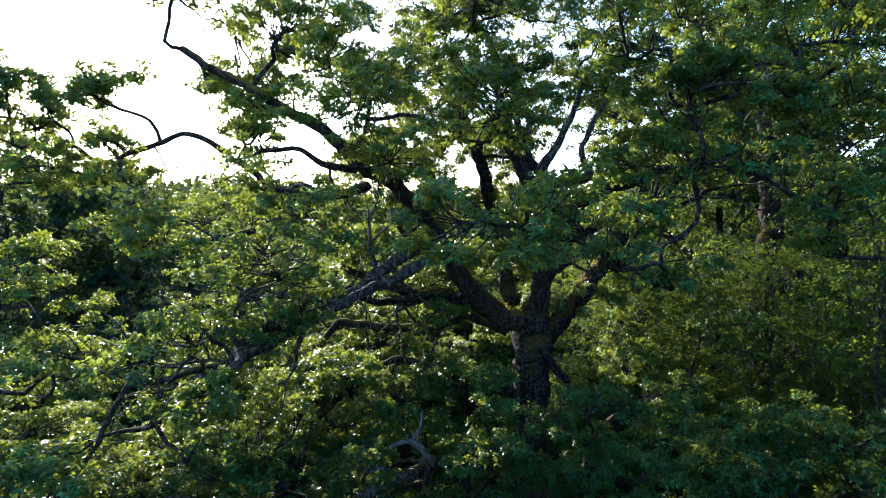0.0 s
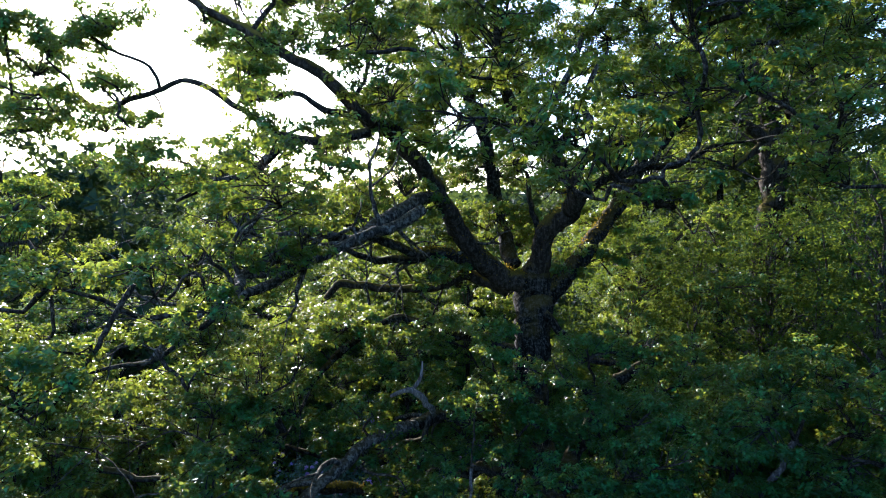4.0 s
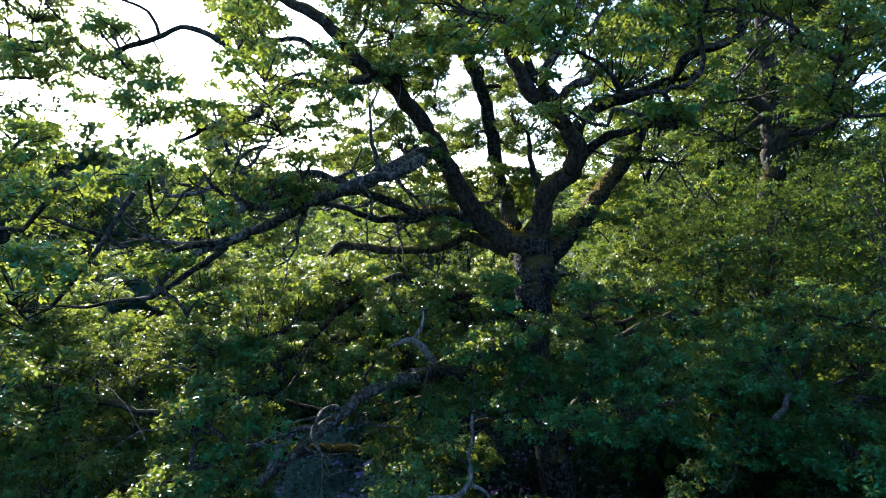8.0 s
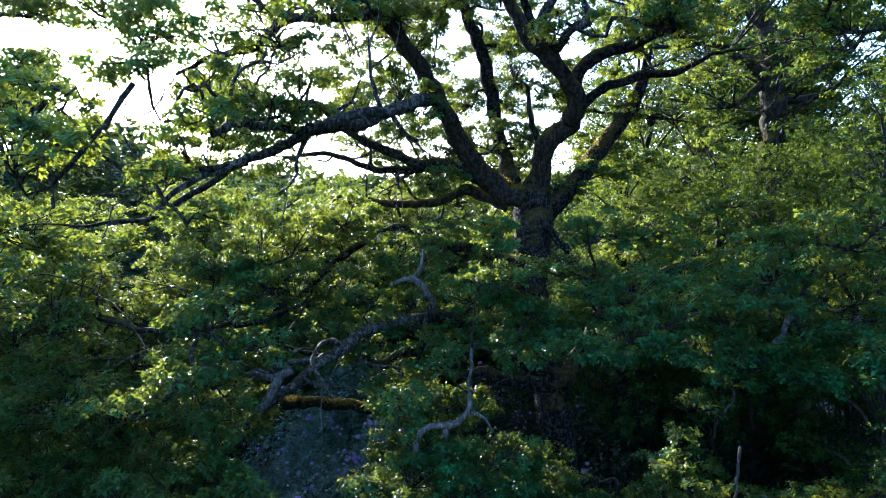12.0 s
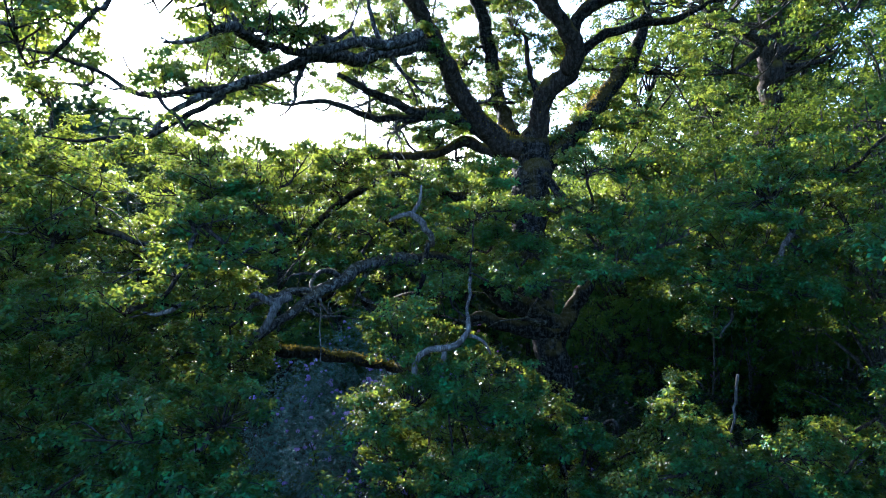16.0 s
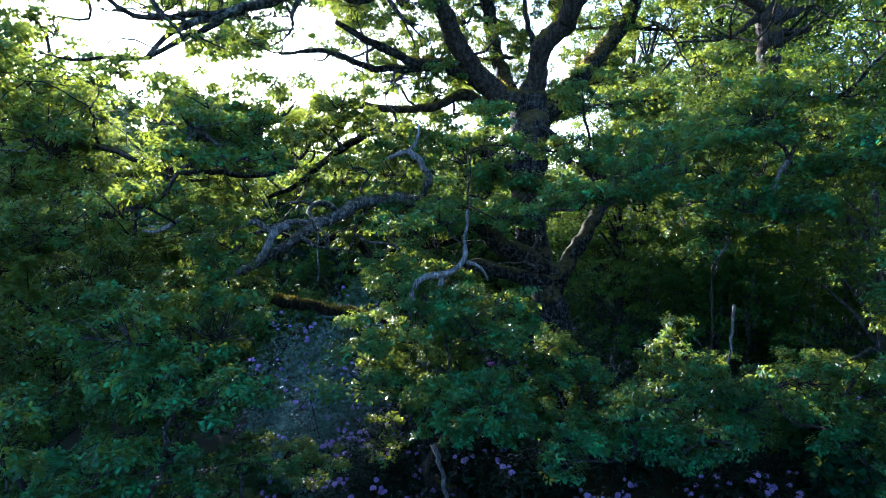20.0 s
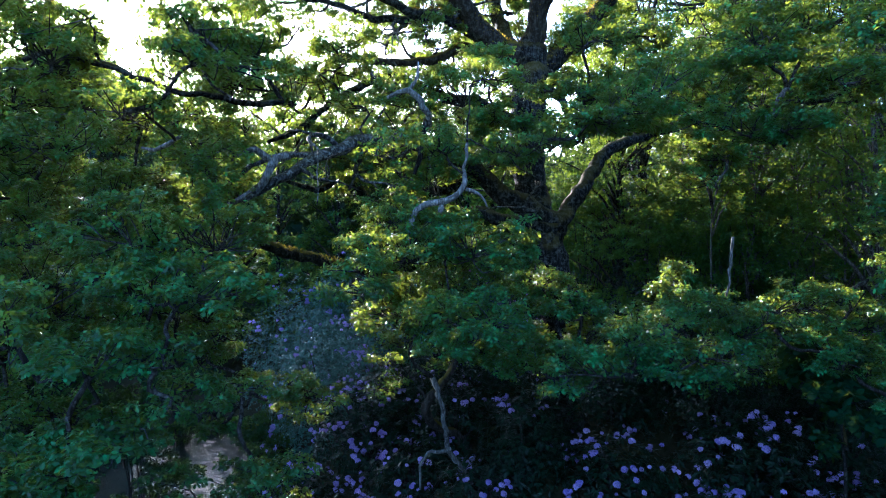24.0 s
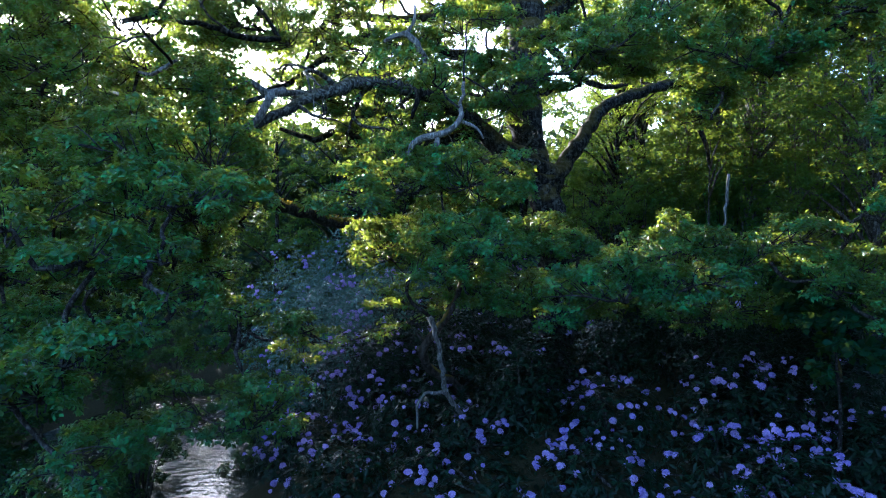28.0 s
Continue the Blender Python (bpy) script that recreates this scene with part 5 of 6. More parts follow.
spray(2.09, 14.06, 12.88, 0.98, 0.85, 0.72, -152, 0.5, 9)
spray(2.74, 14.08, 17.85, 1.39, 0.8, 0.65, 100, -0.16, 5)
spray(1.34, 14.12, 14.65, 1.16, 0.69, 0.44, -169, 0.06, 6)
spray(4.08, 14.21, 14.97, 0.92, 0.66, 0.38, -149, 0, 3)
spray(-4.76, 14.21, 16.8, 0.48, 0.42, 0.36, 90, 0, 2)
spray(-1.35, 14.24, 8.5, 0.82, 0.69, 0.42, 122, -0.21, 5)
spray(3.84, 14.25, 10.62, 1.33, 0.83, 0.4, -174, -0.18, 9)
spray(-0.69, 14.48, 17.74, 0.86, 0.63, 0.59, -154, 0.31, 4)
spray(7.17, 14.53, 9.93, 1.12, 0.5, 0.23, 167, 0, 3)
spray(4.52, 14.58, 9.21, 0.95, 0.53, 0.63, 95, 0.36, 7)
spray(1.12, 14.62, 11.59, 1.21, 0.78, 0.42, 174, 0.03, 11)
spray(2.4, 14.65, 8.25, 0.48, 0.42, 0.32, 90, 0, 2)
spray(-1.38, 14.79, 14.18, 1.52, 0.64, 0.68, 166, -0.05, 11)
spray(-8.47, 14.79, 9.13, 1.33, 0.7, 0.54, 105, 0.35, 5)
spray(8.12, 14.93, 16.52, 0.86, 0.42, 0.44, -137, 0, 3)
spray(-1.22, 14.99, 9.68, 1.06, 0.57, 0.56, 117, 0.15, 6)
spray(-3.35, 15.07, 8.97, 1.39, 0.65, 0.51, 47, 0.05, 6)
spray(-5.13, 15.12, 11.78, 1.32, 0.9, 0.43, 60, 0.27, 8)
spray(1.15, 15.16, 17.84, 0.95, 0.64, 0.47, -153, -0.1, 7)
spray(5.19, 15.21, 12.44, 1.3, 0.94, 0.61, 142, 0.25, 7)
spray(-4.58, 15.21, 14.71, 0.48, 0.42, 0.14, 90, 0, 1)
spray(0.07, 15.22, 10.26, 1.22, 0.74, 0.5, 121, 0.07, 7)
spray(6.55, 15.22, 14.34, 0.86, 0.71, 0.36, 90, -0.25, 4)
spray(-4.44, 15.32, 15.76, 0.48, 0.42, 0.14, 90, 0, 1)
spray(1.56, 15.34, 15.49, 1.08, 0.6, 0.37, 156, -0.09, 4)
spray(4.53, 15.36, 14.07, 0.95, 0.47, 0.42, 116, 0.26, 4)
spray(6.48, 15.51, 8.2, 1.95, 0.52, 0.36, 66, -0.13, 5)
spray(7.36, 15.53, 9.25, 1.22, 0.75, 0.4, 133, 0.26, 4)
spray(4.67, 15.69, 15.23, 1.17, 0.58, 0.37, 75, 0, 3)
spray(-2.95, 15.72, 9.91, 1.18, 0.79, 0.44, 73, 0.21, 5)
spray(7.01, 15.76, 13.35, 1.15, 0.82, 0.2, 64, 0, 3)
spray(1.94, 15.76, 9.72, 1.2, 0.8, 0.59, 121, -0.31, 8)
spray(3.36, 15.8, 12.93, 1.1, 0.52, 0.63, 65, -0.16, 8)
spray(-5.73, 15.83, 13.02, 1.27, 0.76, 0.61, 107, 0.04, 9)
spray(-1.12, 15.88, 12.05, 1.37, 0.74, 0.47, 62, -0.15, 9)
spray(6.78, 15.96, 16.34, 1.16, 0.58, 0.42, 70, 0.26, 4)
spray(-4.84, 16.01, 16.5, 0.48, 0.42, 0.14, 90, 0, 1)
spray(-0.28, 16.05, 15.26, 1.15, 0.83, 0.42, 132, -0.06, 12)
spray(3.05, 16.05, 15.13, 0.48, 0.42, 0.14, 90, 0, 1)
spray(4.19, 16.09, 11.48, 1.25, 0.93, 0.47, 83, 0.02, 11)
spray(-0.1, 16.13, 8.86, 1.46, 0.88, 0.32, 68, 0.05, 5)
spray(6.78, 16.19, 15.31, 0.48, 0.42, 0.2, 90, 0, 2)
spray(1.39, 16.22, 11.08, 1.37, 0.86, 0.54, 134, -0.02, 14)
spray(-6.26, 16.33, 9.6, 0.48, 0.42, 0.3, 90, 0, 2)
spray(7.1, 16.33, 11.29, 1.18, 0.78, 0.71, 91, -0.08, 5)
spray(4.55, 16.34, 17.11, 1.31, 0.54, 0.62, 122, -0.15, 4)
spray(-0.73, 16.35, 14.11, 1.13, 0.76, 0.65, 151, 0.49, 9)
spray(1.7, 16.35, 12.88, 0.94, 0.58, 0.54, 56, -0.25, 8)
spray(-7.25, 16.37, 10.76, 0.48, 0.42, 0.72, 90, 0, 2)
spray(5.25, 16.38, 9.49, 1.08, 0.73, 0.69, 57, 0.5, 7)
spray(-2.53, 16.41, 16.19, 1.47, 0.79, 0.49, 101, 0.05, 5)
spray(5.03, 16.44, 14.67, 0.48, 0.42, 0.19, 90, 0, 2)
spray(3.77, 16.45, 15.62, 0.48, 0.42, 0.14, 90, 0, 1)
spray(1.47, 16.46, 14.33, 1.18, 0.91, 0.52, 124, 0, 14)
spray(2.66, 16.51, 16.09, 1.06, 0.37, 0.47, 170, -0.46, 5)
spray(3.03, 16.53, 10.39, 1.01, 0.7, 0.47, 104, 0.13, 6)
spray(-1.11, 16.55, 17.05, 1.16, 0.65, 0.5, 108, -0.23, 7)
spray(0.45, 16.55, 12.8, 1.23, 0.74, 0.52, 97, 0.01, 9)
spray(-5.54, 16.63, 8.73, 2.21, 0.56, 0.6, -153, -0.23, 4)
spray(-2.33, 16.66, 13.29, 1.16, 0.81, 0.63, -155, 0.09, 11)
spray(0.2, 16.69, 16.35, 0.96, 0.58, 0.6, 111, -0.25, 8)
spray(1.64, 16.78, 16.57, 0.91, 0.67, 0.44, -171, -0.39, 6)
spray(-1.33, 16.81, 9.88, 1.11, 0.71, 0.68, -172, -0.31, 9)
spray(-4.06, 16.94, 10.36, 0.48, 0.42, 0.28, 90, 0, 2)
spray(4.94, 16.98, 13.68, 0.48, 0.42, 0.27, 90, 0, 2)
spray(-2.47, 17.09, 11.82, 1.26, 0.54, 0.61, 176, 0.5, 6)
spray(5.92, 17.26, 16.49, 0.48, 0.42, 0.39, 90, 0, 2)


back_leaves, back_twigs = [], []


def grow(index, at, reach, width, deep, heading, rise, full, root, thick):
    """One spray: a crooked spine from its root, forked twigs, and rounded heads of leaf rosettes on the twig ends."""
    rs = np.random.default_rng(index + 4000)
    ax = np.array([math.cos(heading), math.sin(heading), rise])
    across = np.array([-math.sin(heading), math.cos(heading), 0.0])
    if np.dot(root - at, ax) > 0:
        ax = -ax
    # the spine runs from the wood through the middle to the far end
    near, far = at - ax * reach * 0.55 - np.array([0, 0, deep * 0.5]), at + ax * reach * 0.85
    gap = np.linalg.norm(near - root)
    r0 = min(thick, 0.016 + 0.006 * math.sqrt(full) + 0.008 * gap)
    bend = rs.normal(size=3) * 0.12 * gap
    spine = [(*root, r0), (*(root * 0.62 + near * 0.38 + bend), r0 * 0.9), (*(root * 0.25 + near * 0.75 - bend * 0.7), r0 * 0.78), (*near, r0 * 0.7), (*(at + rs.normal(size=3) * 0.1 - np.array([0, 0, deep * 0.3])), r0 * 0.5), (*far, 0.006)]
    twigs = [tube(spine, 6, 0.14, 0.2, 0.08)]
    line = smooth_line(spine, 0.12)[:, :3]
    line = line[len(line) // 3:]
    near_leaf = at[1] + OAK_AT.y < 10.5
    count = int(full * 6.0) + 2
    u = rs.uniform(-1, 1, count)
    wide = np.sqrt(1 - 0.85 * u ** 2)
    heads = at + ax * (u * reach)[:, None] + across * (rs.uniform(-1, 1, count) * wide * width)[:, None]
    heads[:, 2] += rs.uniform(-0.9, 1, count) * wide * deep
    cen, axs = [], []
    for h in heads:
        k = np.argmin(np.linalg.norm(line - h + np.array([0, 0, 0.12]), axis=1))
        foot = line[max(0, k - 2)]
        bow = (foot + h) / 2 + rs.normal(size=3) * 0.09
        twigs.append(tube([(*foot, 0.011), (*bow, 0.008), (*h, 0.004)], 3, 0.2, 0.15, 0.03))
        n = rs.integers(10, 19)
        o = rs.normal(size=(n, 3))
        o[:, 2] = np.abs(o[:, 2]) * 0.75 - 0.2
        o /= np.linalg.norm(o, axis=1)[:, None]
        cen.append(h + o * rs.uniform(0.1, 0.21) * np.array([1.15, 1.15, 0.7]) * rs.uniform(0.5, 1.0, n)[:, None])
        axs.append(np.array([0, 0, 0.75]) + o * 0.7 + rs.normal(size=(n, 3)) * 0.3)
    v, f = rosettes(np.vstack(cen), np.vstack(axs), 8, 0.07 if near_leaf else 0.082, "blunt" if near_leaf else "wedge", 0.25)
    if index < 300:
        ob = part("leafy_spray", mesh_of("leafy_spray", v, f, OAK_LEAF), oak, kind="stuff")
        part("twigwork", mesh_of("twigwork", *joined(twigs), TWIG, True), ob, kind="stuff")
    else:
        back_leaves.append((v, f))
        back_twigs.extend(twigs)


# every spray grows from the nearest wood: a limb, or the middle of a spray that is already joined to one
spines = np.array(SPINES)
mids = np.array([p[0] for p in SPRAYS])
wood = np.linalg.norm(spines[None, :, :3] - mids[:, None] - np.array([0, 0.25, -0.2]), axis=2)
best, root_of, done = wood.min(1), -1 - wood.argmin(1), np.zeros(len(mids), bool)
for _ in range(len(mids)):
    b = int(np.argmin(np.where(done, 1e9, best)))
    done[b] = True
    k = root_of[b]
    root, thick = (spines[-1 - k, :3], spines[-1 - k, 3] * 0.7) if k < 0 else (mids[k] - np.array([0, 0, 0.15]), 0.03)
    grow(b, *SPRAYS[b], root, thick)
    d = np.linalg.norm(mids - mids[b], axis=1) * 1.15 + 0.1
    closer = (d < best) & ~done
    best[closer], root_of[closer] = d[closer], b
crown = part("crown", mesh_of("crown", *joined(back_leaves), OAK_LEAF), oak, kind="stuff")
part("twigwork", mesh_of("twigwork", *joined(back_twigs), TWIG, True), crown, kind="stuff")
rs = np.random.default_rng(4)


def moss_cushion(points, thick=0.03, count=900):
    """Shaggy moss on the upper side of a stretch of limb."""
    q = smooth_line([(x - OAK_AT.x, y - OAK_AT.y, z - OAK_AT.z, r) for x, y, z, r in points], 0.03)
    q = q[rs.integers(0, len(q), count)]
    d = rs.normal(size=(count, 3))
    d[:, 2] = np.abs(d[:, 2]) + 0.2
    d /= np.linalg.norm(d, axis=1)[:, None]
    d += rs.normal(size=(count, 3)) * 0.15
    v, f = scatter(leaf_shape("leaf"), q[:, :3] + d * q[:, 3:] * 0.97, d + rs.normal(size=(count, 3)) * 0.4, rs.normal(size=(count, 3)), thick * rs.uniform(1.0, 2.4, count))
    part("moss", mesh_of("moss", v, f, MOSS), oak, "shaggy golden-green moss", "stuff")


moss_cushion([(2.23, 13.7, 10.81, 0.232), (2.39, 13.5, 11.34, 0.228), (2.79, 13.3, 11.72, 0.225), (2.82, 12.9, 12.21, 0.198)])
moss_cushion([(1.89, 13.8, 10.04, 0.276), (1.09, 13.6, 10.36, 0.246), (0.49, 13.2, 11.03, 0.214), (0.12, 12.7, 11.71, 0.181)])
moss_cushion([(2.35, 13.8, 9.71, 0.266), (2.97, 14.0, 10.34, 0.212), (3.6, 14.4, 11.05, 0.201), (4.18, 14.8, 11.7, 0.196)])
moss_cushion([(-1.1, 13.8, 4.95, 0.115), (-2.3, 13.8, 5.2, 0.126), (-3.1, 13.2, 5.46, 0.13), (-3.63, 12.4, 5.71, 0.113)])
moss_cushion([(0.96, 13.6, 10.42, 0.151), (0.06, 13.2, 10.79, 0.122), (-0.56, 13.0, 10.81, 0.105)])


# ---- trees round the pond ----
DULL = "woodland tree in dull green leaf beyond the oak"
FORKED_AT = Vector((10.2, 19.4, 0.2))
forked = thing("tree", FORKED_AT, "tall woodland tree with a dark trunk and forking bare lower limbs", "tree")
forked_spines = []


def wood_limb(name, points):
    p = [(x - FORKED_AT.x, y - FORKED_AT.y, z - FORKED_AT.z, r) for x, y, z, r in points]
    p = [(x, y, z, r * 1.55) for x, y, z, r in p]
    v, f = tube(p, 12, 0.16, 0.24, 0.12)
    forked_spines.extend(smooth_line(p, 0.5)[:, :3])
    part(name, mesh_of(name, v, f, MOSSY_BARK, True), forked)


wood_limb("trunk", [(10.35, 19.400000000000002, 0.2, 0.5), (10.4, 19.5, 3.0, 0.34), (10.5, 19.6, 10.49, 0.217), (10.7, 19.7, 11.97, 0.231), (10.86, 19.8, 13.45, 0.246), (10.9, 20.0, 14.41, 0.248), (10.76, 20.0, 15.33, 0.203), (10.51, 20.0, 16.42, 0.159), (10.28, 20.0, 18.05, 0.101)])
wood_limb("limb", [(10.86, 19.9, 13.93, 0.145), (9.99, 19.8, 14.52, 0.115), (9.29, 19.7, 14.98, 0.086), (8.5, 19.6, 15.19, 0.05)])
wood_limb("limb", [(10.94, 19.9, 13.75, 0.131), (11.88, 20.0, 14.22, 0.109), (12.87, 20.1, 14.61, 0.073), (13.67, 20.2, 15.1, 0.044)])
wood_limb("limb", [(10.86, 19.8, 13.36, 0.101), (12.03, 19.9, 13.47, 0.08), (13.01, 20.0, 13.85, 0.044)])
wood_limb("limb", [(10.81, 20.0, 14.96, 0.131), (11.51, 20.1, 15.87, 0.102), (12.39, 20.2, 16.76, 0.066)])
wood_limb("limb", [(10.71, 19.9, 14.11, 0.102), (10.11, 19.8, 13.73, 0.079), (9.52, 19.7, 13.17, 0.043)])
wood_limb("limb", [(10.64, 20.0, 15.7, 0.102), (9.9, 19.9, 16.39, 0.072), (9.28, 19.8, 17.26, 0.043)])
base = [clump(1.0, 0.62, 95, 4, 0.12, "leaf") for _ in range(3)]
pieces, sticks = [], []
rs = np.random.default_rng(77)
forked_spines = np.array(forked_spines)
for _ in range(120):
    a, r, z = rs.uniform(0, 2 * math.pi), 4.6 * math.sqrt(rs.uniform(0.05, 1)), rs.uniform(13.0, 20.5)
    at = np.array([r * math.cos(a), r * math.sin(a) + 0.8, z])
    v, f = base[rs.integers(3)][0]
    pieces.append((spun(v, at, rs.uniform(0, 6.3), rs.uniform(0.8, 1.4)), f))
    root = forked_spines[np.argmin(np.linalg.norm(forked_spines - at + np.array([0, 0, 1.0]), axis=1))]
    sticks.append(tube([(*root, 0.05), (*((root + at) / 2 + rs.normal(size=3) * 0.2), 0.03), (*at, 0.01)], 5, 0.4, 0.1, 0.12))
v, f = joined(sticks)
part("branchwork", mesh_of("branchwork", v, f, TWIG, True), forked, kind="stuff")
v, f = joined(pieces)
part("crown", mesh_of("crown", v, f, WOOD_LEAF), forked, kind="stuff")
wood_tree(7.2, 21.0, 15, 3.0, WOOD_LEAF, 0.12, DULL, 60, seed=2, low=0.2)
wood_tree(10.1, 13.4, 12.8, 2.1, YOUNG_LEAF, 0.075, "slender tree in bright yellow-green small leaf", 95, seed=3, low=0.15, tufts=110, trunk_r=0.09, bark=PALE_BARK)
wood_tree(5.6, 18.6, 11.3, 2.4, YOUNG_LEAF, 0.075, DULL, 120, seed=4, low=0.12, tufts=130, trunk_r=0.12)
wood_tree(9.2, 17.0, 11.5, 2.4, YOUNG_LEAF, 0.075, DULL, 120, seed=5, low=0.12, tufts=130, trunk_r=0.1, bark=PALE_BARK)
wood_tree(12.5, 18.0, 14, 2.6, WOOD_LEAF, 0.1, DULL, 60, seed=6, low=0.15, tufts=80, trunk_r=0.12, bark=PALE_BARK)
for n_tree, (x, y, top) in enumerate([(9.9, 15.2, 11.5), (10.4, 15.0, 11.0), (10.9, 15.4, 9.0), (9.2, 15.1, 8.6), (8.1, 15.3, 8.4), (7.0, 15.2, 8.0), (11.6, 15.8, 9.5), (7.7, 18.2, 11.4), (8.8, 16.6, 10.0), (12.4, 16.4, 10.5)]):
    wood_tree(x, y, top, 0.95, YOUNG_LEAF, 0.07, "slim pale-stemmed sapling with sparse bright leaves", 24, seed=90 + n_tree, low=0.2, tufts=64, trunk_r=0.035, bark=PALE_BARK, lean=0.04 * (n_tree % 3 - 1), group="saplings beside the oak", near=False)
wood_tree(5.95, 8.2, 4.5, 0.75, WOOD_LEAF, 0.17, "young sycamore with broad drooping leaves", 12, seed=120, low=0.45, tufts=40, trunk_r=0.03, kind="oak")
wood_tree(14.5, 24.0, 21, 4.2, WOOD_LEAF, 0.16, DULL, 60, seed=7, low=0.25)
wood_tree(18.5, 21.0, 20, 4.0, WOOD_LEAF, 0.16, DULL, 60, seed=8, low=0.2)
wood_tree(11.8, 25.5, 22, 4.4, WOOD_LEAF, 0.17, DULL, 70, seed=11, low=0.1)
wood_tree(16.5, 29.0, 24, 5.0, WOOD_LEAF, 0.19, DULL, 70, seed=12, low=0.1)
wood_tree(9.0, 28.0, 19, 3.6, FAR_LEAF, 0.2, DULL, 50, seed=9, low=0.2)
for n_tree, (x, y, top, w) in enumerate([(-16, 29, 13.5, 3.4), (-20, 27, 15.8, 4.2), (-26, 29, 15.5, 4.2), (-3.5, 30, 11, 3.2), (2.5, 28, 10.5, 3.0), (22, 38, 20, 5)]):
    wood_tree(x, y, top, w, FAR_LEAF, 0.24, "distant tree on the far bank of the pond", 60, seed=20 + n_tree, low=0.05, tufts=70, group="trees across the pond", near=False)
for n_tree, (x, y, top, w) in enumerate([(-9.2, 24.2, 10.6, 2.4), (-6.6, 23.6, 10.4, 2.2), (-4.0, 22.6, 10.6, 2.3), (-1.5, 23.6, 10.8, 2.3), (0.9, 22.4, 10.4, 2.2), (3.4, 23.5, 9.6, 2.4)]):
    wood_tree(x, y, top, w, YOUNG_LEAF, 0.12, "small tree in sunlit yellow-green leaf on the bank", 50, seed=60 + n_tree, low=0.05, tufts=80, trunk_r=0.1, group="small trees on the bank", near=False)
far_wood("closed wood of distant trees round the pond", 3, 110, (-58, 58), (27, 90), lambda x, d: 10.6 + (4.2 if x < -0.36 * d else 12.0 if x > 0.32 * d else 0) + 0.06 * (d - 22))
far_wood("hazy line of woods on the horizon", 5, 150, (-60, 60), (80, 190), lambda x, d: 15.0 + 0.02 * (d - 80) + (3 if abs(x) > 40 else 0), 12, 0.5)
# The next two woods are out of view, added to block low sky light.
far_wood("unseen tall wood added on the right to block sky light", 6, 90, (58, 165), (13, 34), lambda x, d: 18.5, 9, 0.62)
far_wood("unseen low wood added behind and to the left to block sky light", 7, 90, (165, 300), (18, 40), lambda x, d: 7.5, 9, 0.62)

undergrowth("brambles and saplings covering the woodland floor", 8, 640, (-26, 24, 17.5, 40))


# ---- rhododendrons ----
def truss_mesh(mat):
    """A loose head of a dozen open five-petalled flowers."""
    n = 24
    turn = np.arange(n) * 2.4 + R.uniform(0, 6)
    z = 1 - np.arange(n) / n * 1.15 + R.normal(size=n) * 0.06
    d = np.stack([np.cos(turn) * np.sqrt(np.clip(1 - z ** 2, 0, 1)), np.sin(turn) * np.sqrt(np.clip(1 - z ** 2, 0, 1)), z], -1)
    d /= np.linalg.norm(d, axis=1)[:, None]
    pieces = []
    for a in d:
        r = R.normal(size=(5, 3))
        u = np.cross(a, (0.3, 0.5, 0.8))
        u /= np.linalg.norm(u)
        w = np.cross(a, u)
        ang = np.arange(5) * 2 * math.pi / 5 + R.uniform(0, 1)
        out = np.cos(ang)[:, None] * u + np.sin(ang)[:, None] * w
        pieces.append(scatter(leaf_shape("petal"), np.repeat((a * R.uniform(0.032, 0.058))[None], 5, 0), out * 0.85 + a * 0.5, np.repeat(a[None], 5, 0), np.full(5, R.uniform(0.03, 0.044))))
    v, f = joined(pieces)
    return mesh_of("flower_truss", v, f, mat)


TRUSS = [truss_mesh(PETAL) for _ in range(3)]
PINK_TRUSS = [truss_mesh(PINK_PETAL) for _ in range(2)]


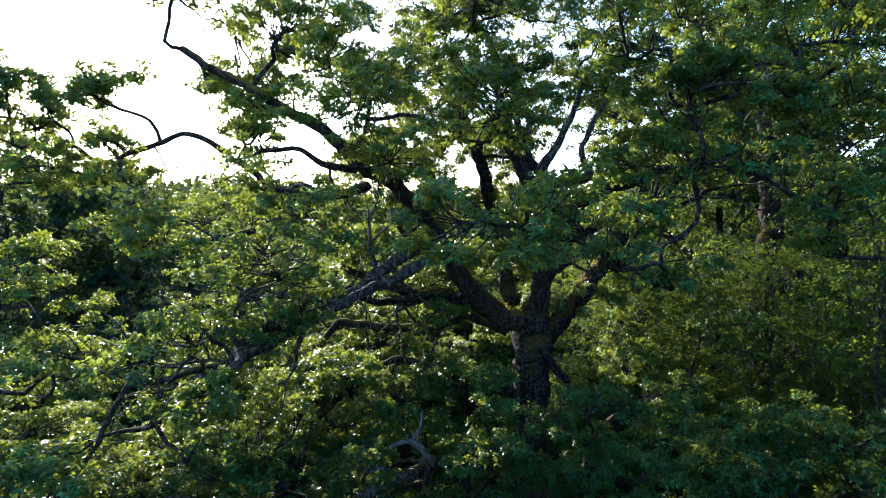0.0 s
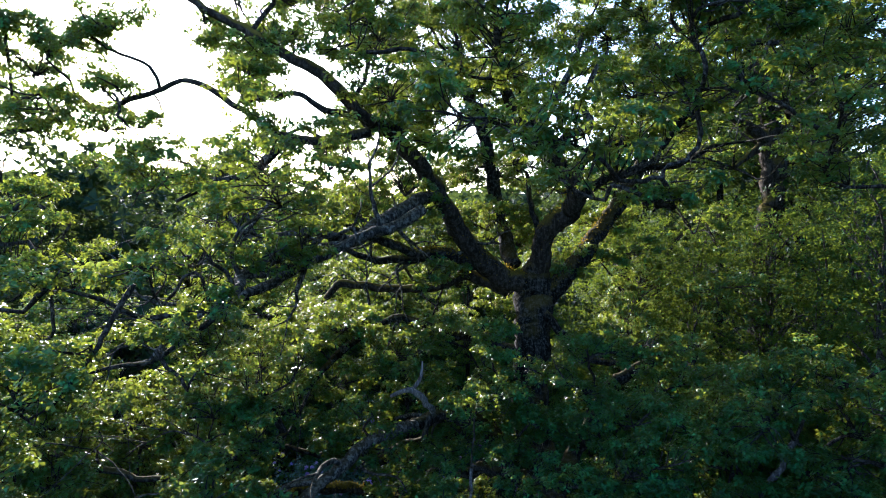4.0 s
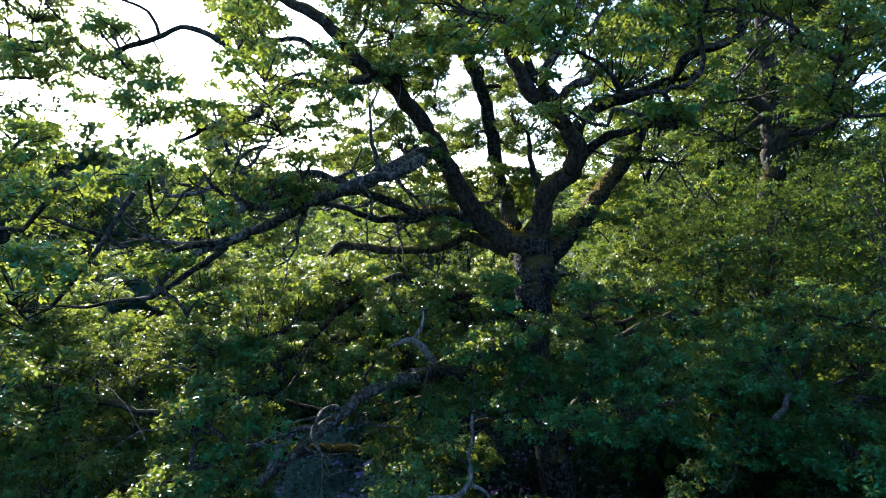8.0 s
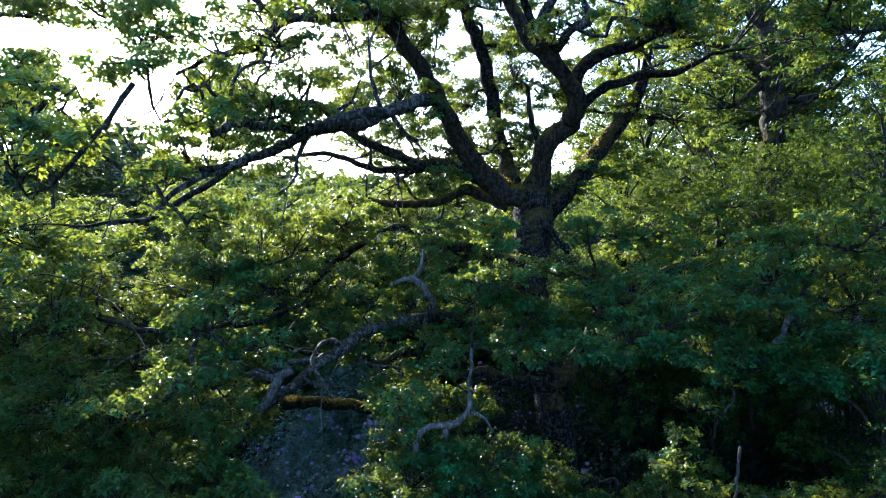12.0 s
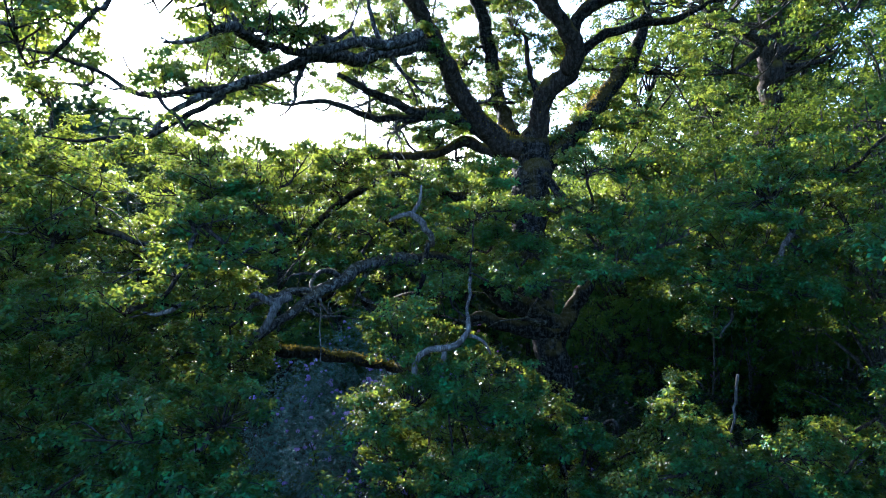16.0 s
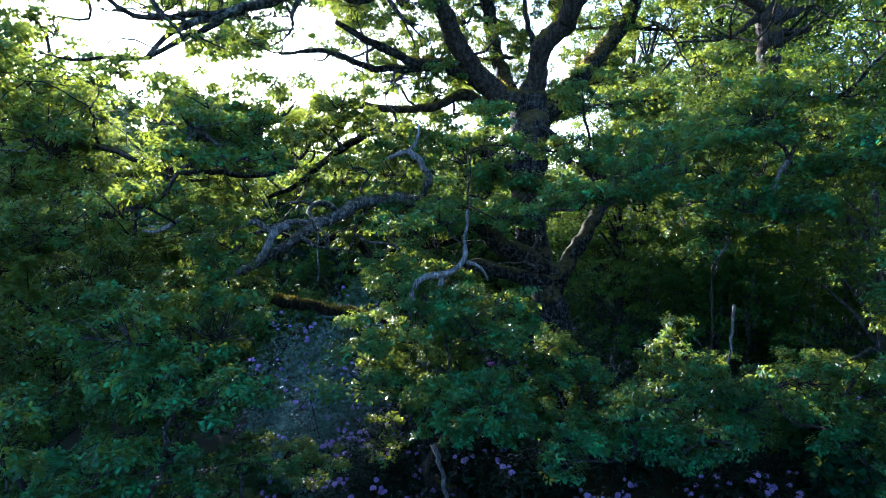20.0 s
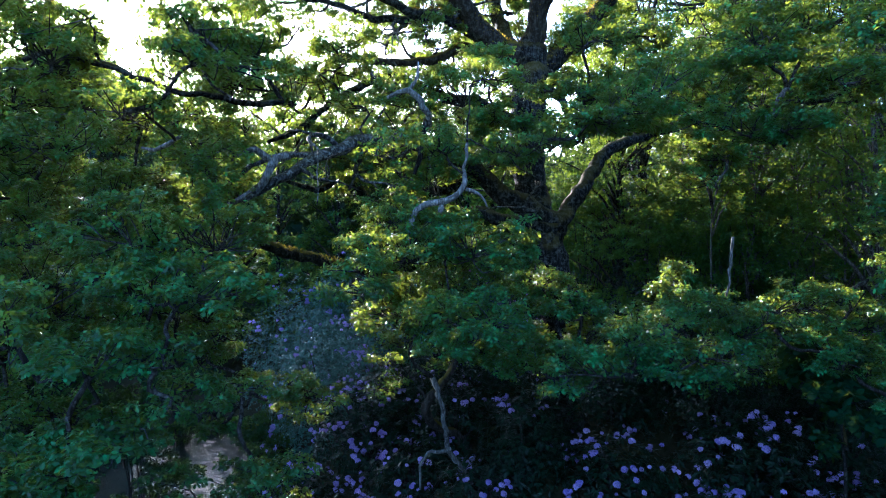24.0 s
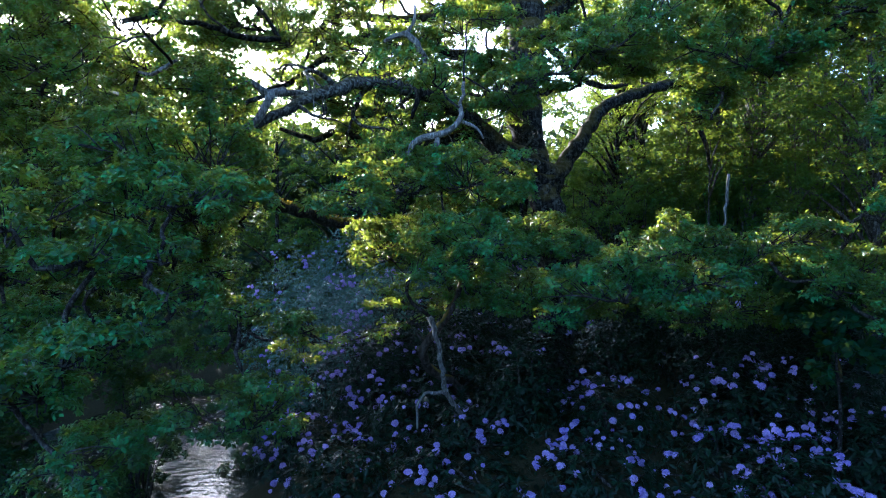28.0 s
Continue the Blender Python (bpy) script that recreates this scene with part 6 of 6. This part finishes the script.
def rhododendron(x, y, w, top, flowers, seed, pink=False, size=0.13, leaf=None):
    """An evergreen mound: stems, whorls of leathery leaves over an uneven dome, flower trusses on the outside."""
    z0 = float(height(np.array(x), np.array(y))) - 0.1
    h = top - z0
    t = thing("rhododendron", (x, y, z0), "rhododendron bush with dark leathery leaves and " + ("pink-purple" if pink else "mauve-blue") + " flower heads", "shrub", "rhododendrons below the oak")
    rs = np.random.default_rng(seed + 300)

    def dome(n, deep):
        a, c = rs.uniform(0, 2 * math.pi, n), rs.uniform(0.0, 1.0, n)
        s = np.sqrt(1 - c ** 2)
        d = np.stack([s * np.cos(a), s * np.sin(a), c], -1)
        lump = np.array([1 + 0.3 * noise.noise(Vector(v) * 2.3 + Vector((seed, 0, 0))) for v in d])
        r = lump * (1 - deep * rs.uniform(0, 1, n) ** 1.5)
        return d * r[:, None] * np.array([w, w, h]), d
    n = int((300 if size > 0.1 else 620) * w * h)
    c, d = dome(n, 0.55)
    v, f = rosettes(c, d + np.array([0, 0, 0.5]) + rs.normal(size=d.shape) * 0.3, 7, size, "long", 0.3)
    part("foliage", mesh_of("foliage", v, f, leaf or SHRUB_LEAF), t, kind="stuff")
    stems = [tube([(*(rs.normal(size=3) * 0.15 * np.array([1, 1, 0])), 0.04), (*(p * np.array([0.4, 0.4, 0.5])), 0.025), (*(p * 0.9), 0.01)], 5, 0.3, 0.1, 0.08) for p in c[:14]]
    v, f = joined(stems)
    part("stemwork", mesh_of("stemwork", v, f, TWIG, True), t, kind="stuff")
    c, d = dome(int(flowers * 1.1), 0.06)
    for p, q in zip(c, d):
        for k in range(int(rs.choice((1, 1, 2, 4)))):
            ob = part("flower_truss", (PINK_TRUSS if pink else TRUSS)[rs.integers(2)], t)
            way = Vector(q) + Vector((0, 0, 0.6)) + Vector(rs.normal(size=3) * 0.15)
            beside = rs.normal(size=3) * np.array([0.12, 0.12, 0.06]) * (k > 0)
            ob.matrix_local = Matrix.Translation(p * 1.03 + beside) @ way.to_track_quat("Z", "Y").to_matrix().to_4x4() @ Matrix.Scale(rs.uniform(0.5, 0.98), 4)
    return t


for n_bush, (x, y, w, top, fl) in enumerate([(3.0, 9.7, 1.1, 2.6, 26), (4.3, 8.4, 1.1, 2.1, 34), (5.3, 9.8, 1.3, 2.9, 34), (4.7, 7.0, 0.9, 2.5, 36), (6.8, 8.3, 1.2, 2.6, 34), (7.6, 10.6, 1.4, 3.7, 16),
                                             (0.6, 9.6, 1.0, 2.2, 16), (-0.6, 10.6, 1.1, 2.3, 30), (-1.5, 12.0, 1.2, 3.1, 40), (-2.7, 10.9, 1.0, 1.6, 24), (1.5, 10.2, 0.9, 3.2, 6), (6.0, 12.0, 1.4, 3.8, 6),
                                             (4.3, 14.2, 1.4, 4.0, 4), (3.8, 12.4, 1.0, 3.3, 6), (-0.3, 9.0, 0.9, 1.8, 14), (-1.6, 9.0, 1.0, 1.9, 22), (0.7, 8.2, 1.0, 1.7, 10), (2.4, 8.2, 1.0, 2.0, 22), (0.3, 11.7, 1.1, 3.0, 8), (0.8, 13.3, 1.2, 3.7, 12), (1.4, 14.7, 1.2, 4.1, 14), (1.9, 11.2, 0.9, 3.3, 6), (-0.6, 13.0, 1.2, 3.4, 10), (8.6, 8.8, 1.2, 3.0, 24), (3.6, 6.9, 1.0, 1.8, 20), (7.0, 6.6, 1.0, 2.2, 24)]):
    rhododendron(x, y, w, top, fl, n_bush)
for n_bush, (x, y, w, top, fl) in enumerate([(-2.9, 14.3, 1.6, 3.6, 46), (-4.2, 17.2, 1.8, 4.2, 46), (-1.2, 16.0, 1.7, 4.6, 50), (-2.9, 19.6, 2.0, 5.0, 36), (1.2, 16.6, 1.6, 5.0, 50), (3.6, 16.5, 1.6, 4.6, 10), (6.2, 18.0, 2.0, 5.0, 6), (6.8, 14.8, 1.7, 4.4, 2), (9.6, 14.6, 1.8, 4.6, 2), (12.2, 15.6, 2.0, 4.8, 0), (14.6, 18, 2.2, 4.6, 0)]):
    rhododendron(x, y, w, top, fl, n_bush + 40, pink=x > 0, size=0.075 if x < 0 else 0.13, leaf=SKYLIT_SHRUB_LEAF if x < 0 else SHRUB_LEAF)


def low_shrub(x, y, w, top, seed, leaf=WOOD_LEAF, label="leafy green shrub at the water's edge", group="shrubs by the pond"):
    z0 = float(height(np.array(x), np.array(y))) - 0.1
    t = thing("shrub", (x, y, z0), label, "shrub", group)
    rs = np.random.default_rng(seed + 700)
    pts = []
    for _ in range(int(8 * w * w) + 8):
        a, u = rs.uniform(0, 6.28), rs.uniform(0.15, 1)
        r = w * math.sqrt(max(0.1, 1 - (u - 0.3) ** 2)) * rs.uniform(0.2, 1)
        pts.append(np.array([r * math.cos(a), r * math.sin(a), u * (top - z0)]))
    v, f = joined([tube([(*(p * np.array([0.08, 0.08, 0])), 0.03), (*(p * np.array([0.45, 0.45, 0.6])), 0.02), (*p, 0.006)], 5, 0.3, 0.1, 0.06) for p in pts])
    part("stemwork", mesh_of("stemwork", v, f, TWIG, True), t, kind="stuff")
    base = [clump(0.6, 0.5, 110, 6, 0.08, "wedge")[0] for _ in range(2)]
    v, f = joined([(spun(base[i % 2][0], p, rs.uniform(0, 6), rs.uniform(0.8, 1.2)), base[i % 2][1]) for i, p in enumerate(pts)])
    part("foliage", mesh_of("foliage", v, f, leaf), t, kind="stuff")
    return t


for n_bush, (x, y, w, top) in enumerate([(-5.9, 10.8, 1.1, 3.1), (-6.9, 9.2, 1.2, 2.5), (-5.4, 7.2, 0.8, 1.7), (-8.6, 9.5, 1.3, 3.2), (-10.2, 12.2, 1.6, 3.8), (-11.5, 16, 2.0, 4.4), (-13, 20.5, 2.2, 4.6), (-4.0, 21.5, 1.6, 4.2), (-17, 18, 2.2, 4.8), (-4.5, 14.4, 0.8, 1.9), (-3.8, 12.4, 0.6, 1.3), (-7.6, 16.4, 1.1, 2.4)]):
    low_shrub(x, y, w, top, n_bush)
for n_bush, (x, y, w, top) in enumerate([(6.0, 17.2, 1.6, 6.6), (7.9, 16.2, 1.5, 6.4), (9.6, 17.8, 1.8, 7.4), (11.3, 16.6, 1.7, 6.8), (13.0, 18.4, 1.9, 7.8), (8.4, 19.6, 1.9, 8.0), (5.0, 20.0, 1.7, 7.4), (10.8, 20.6, 2.0, 8.6)]):
    low_shrub(x, y, w, top, n_bush + 40, YOUNG_LEAF, "tall bushy hazel in fresh green leaf beyond the oak", "bushes under the wood")
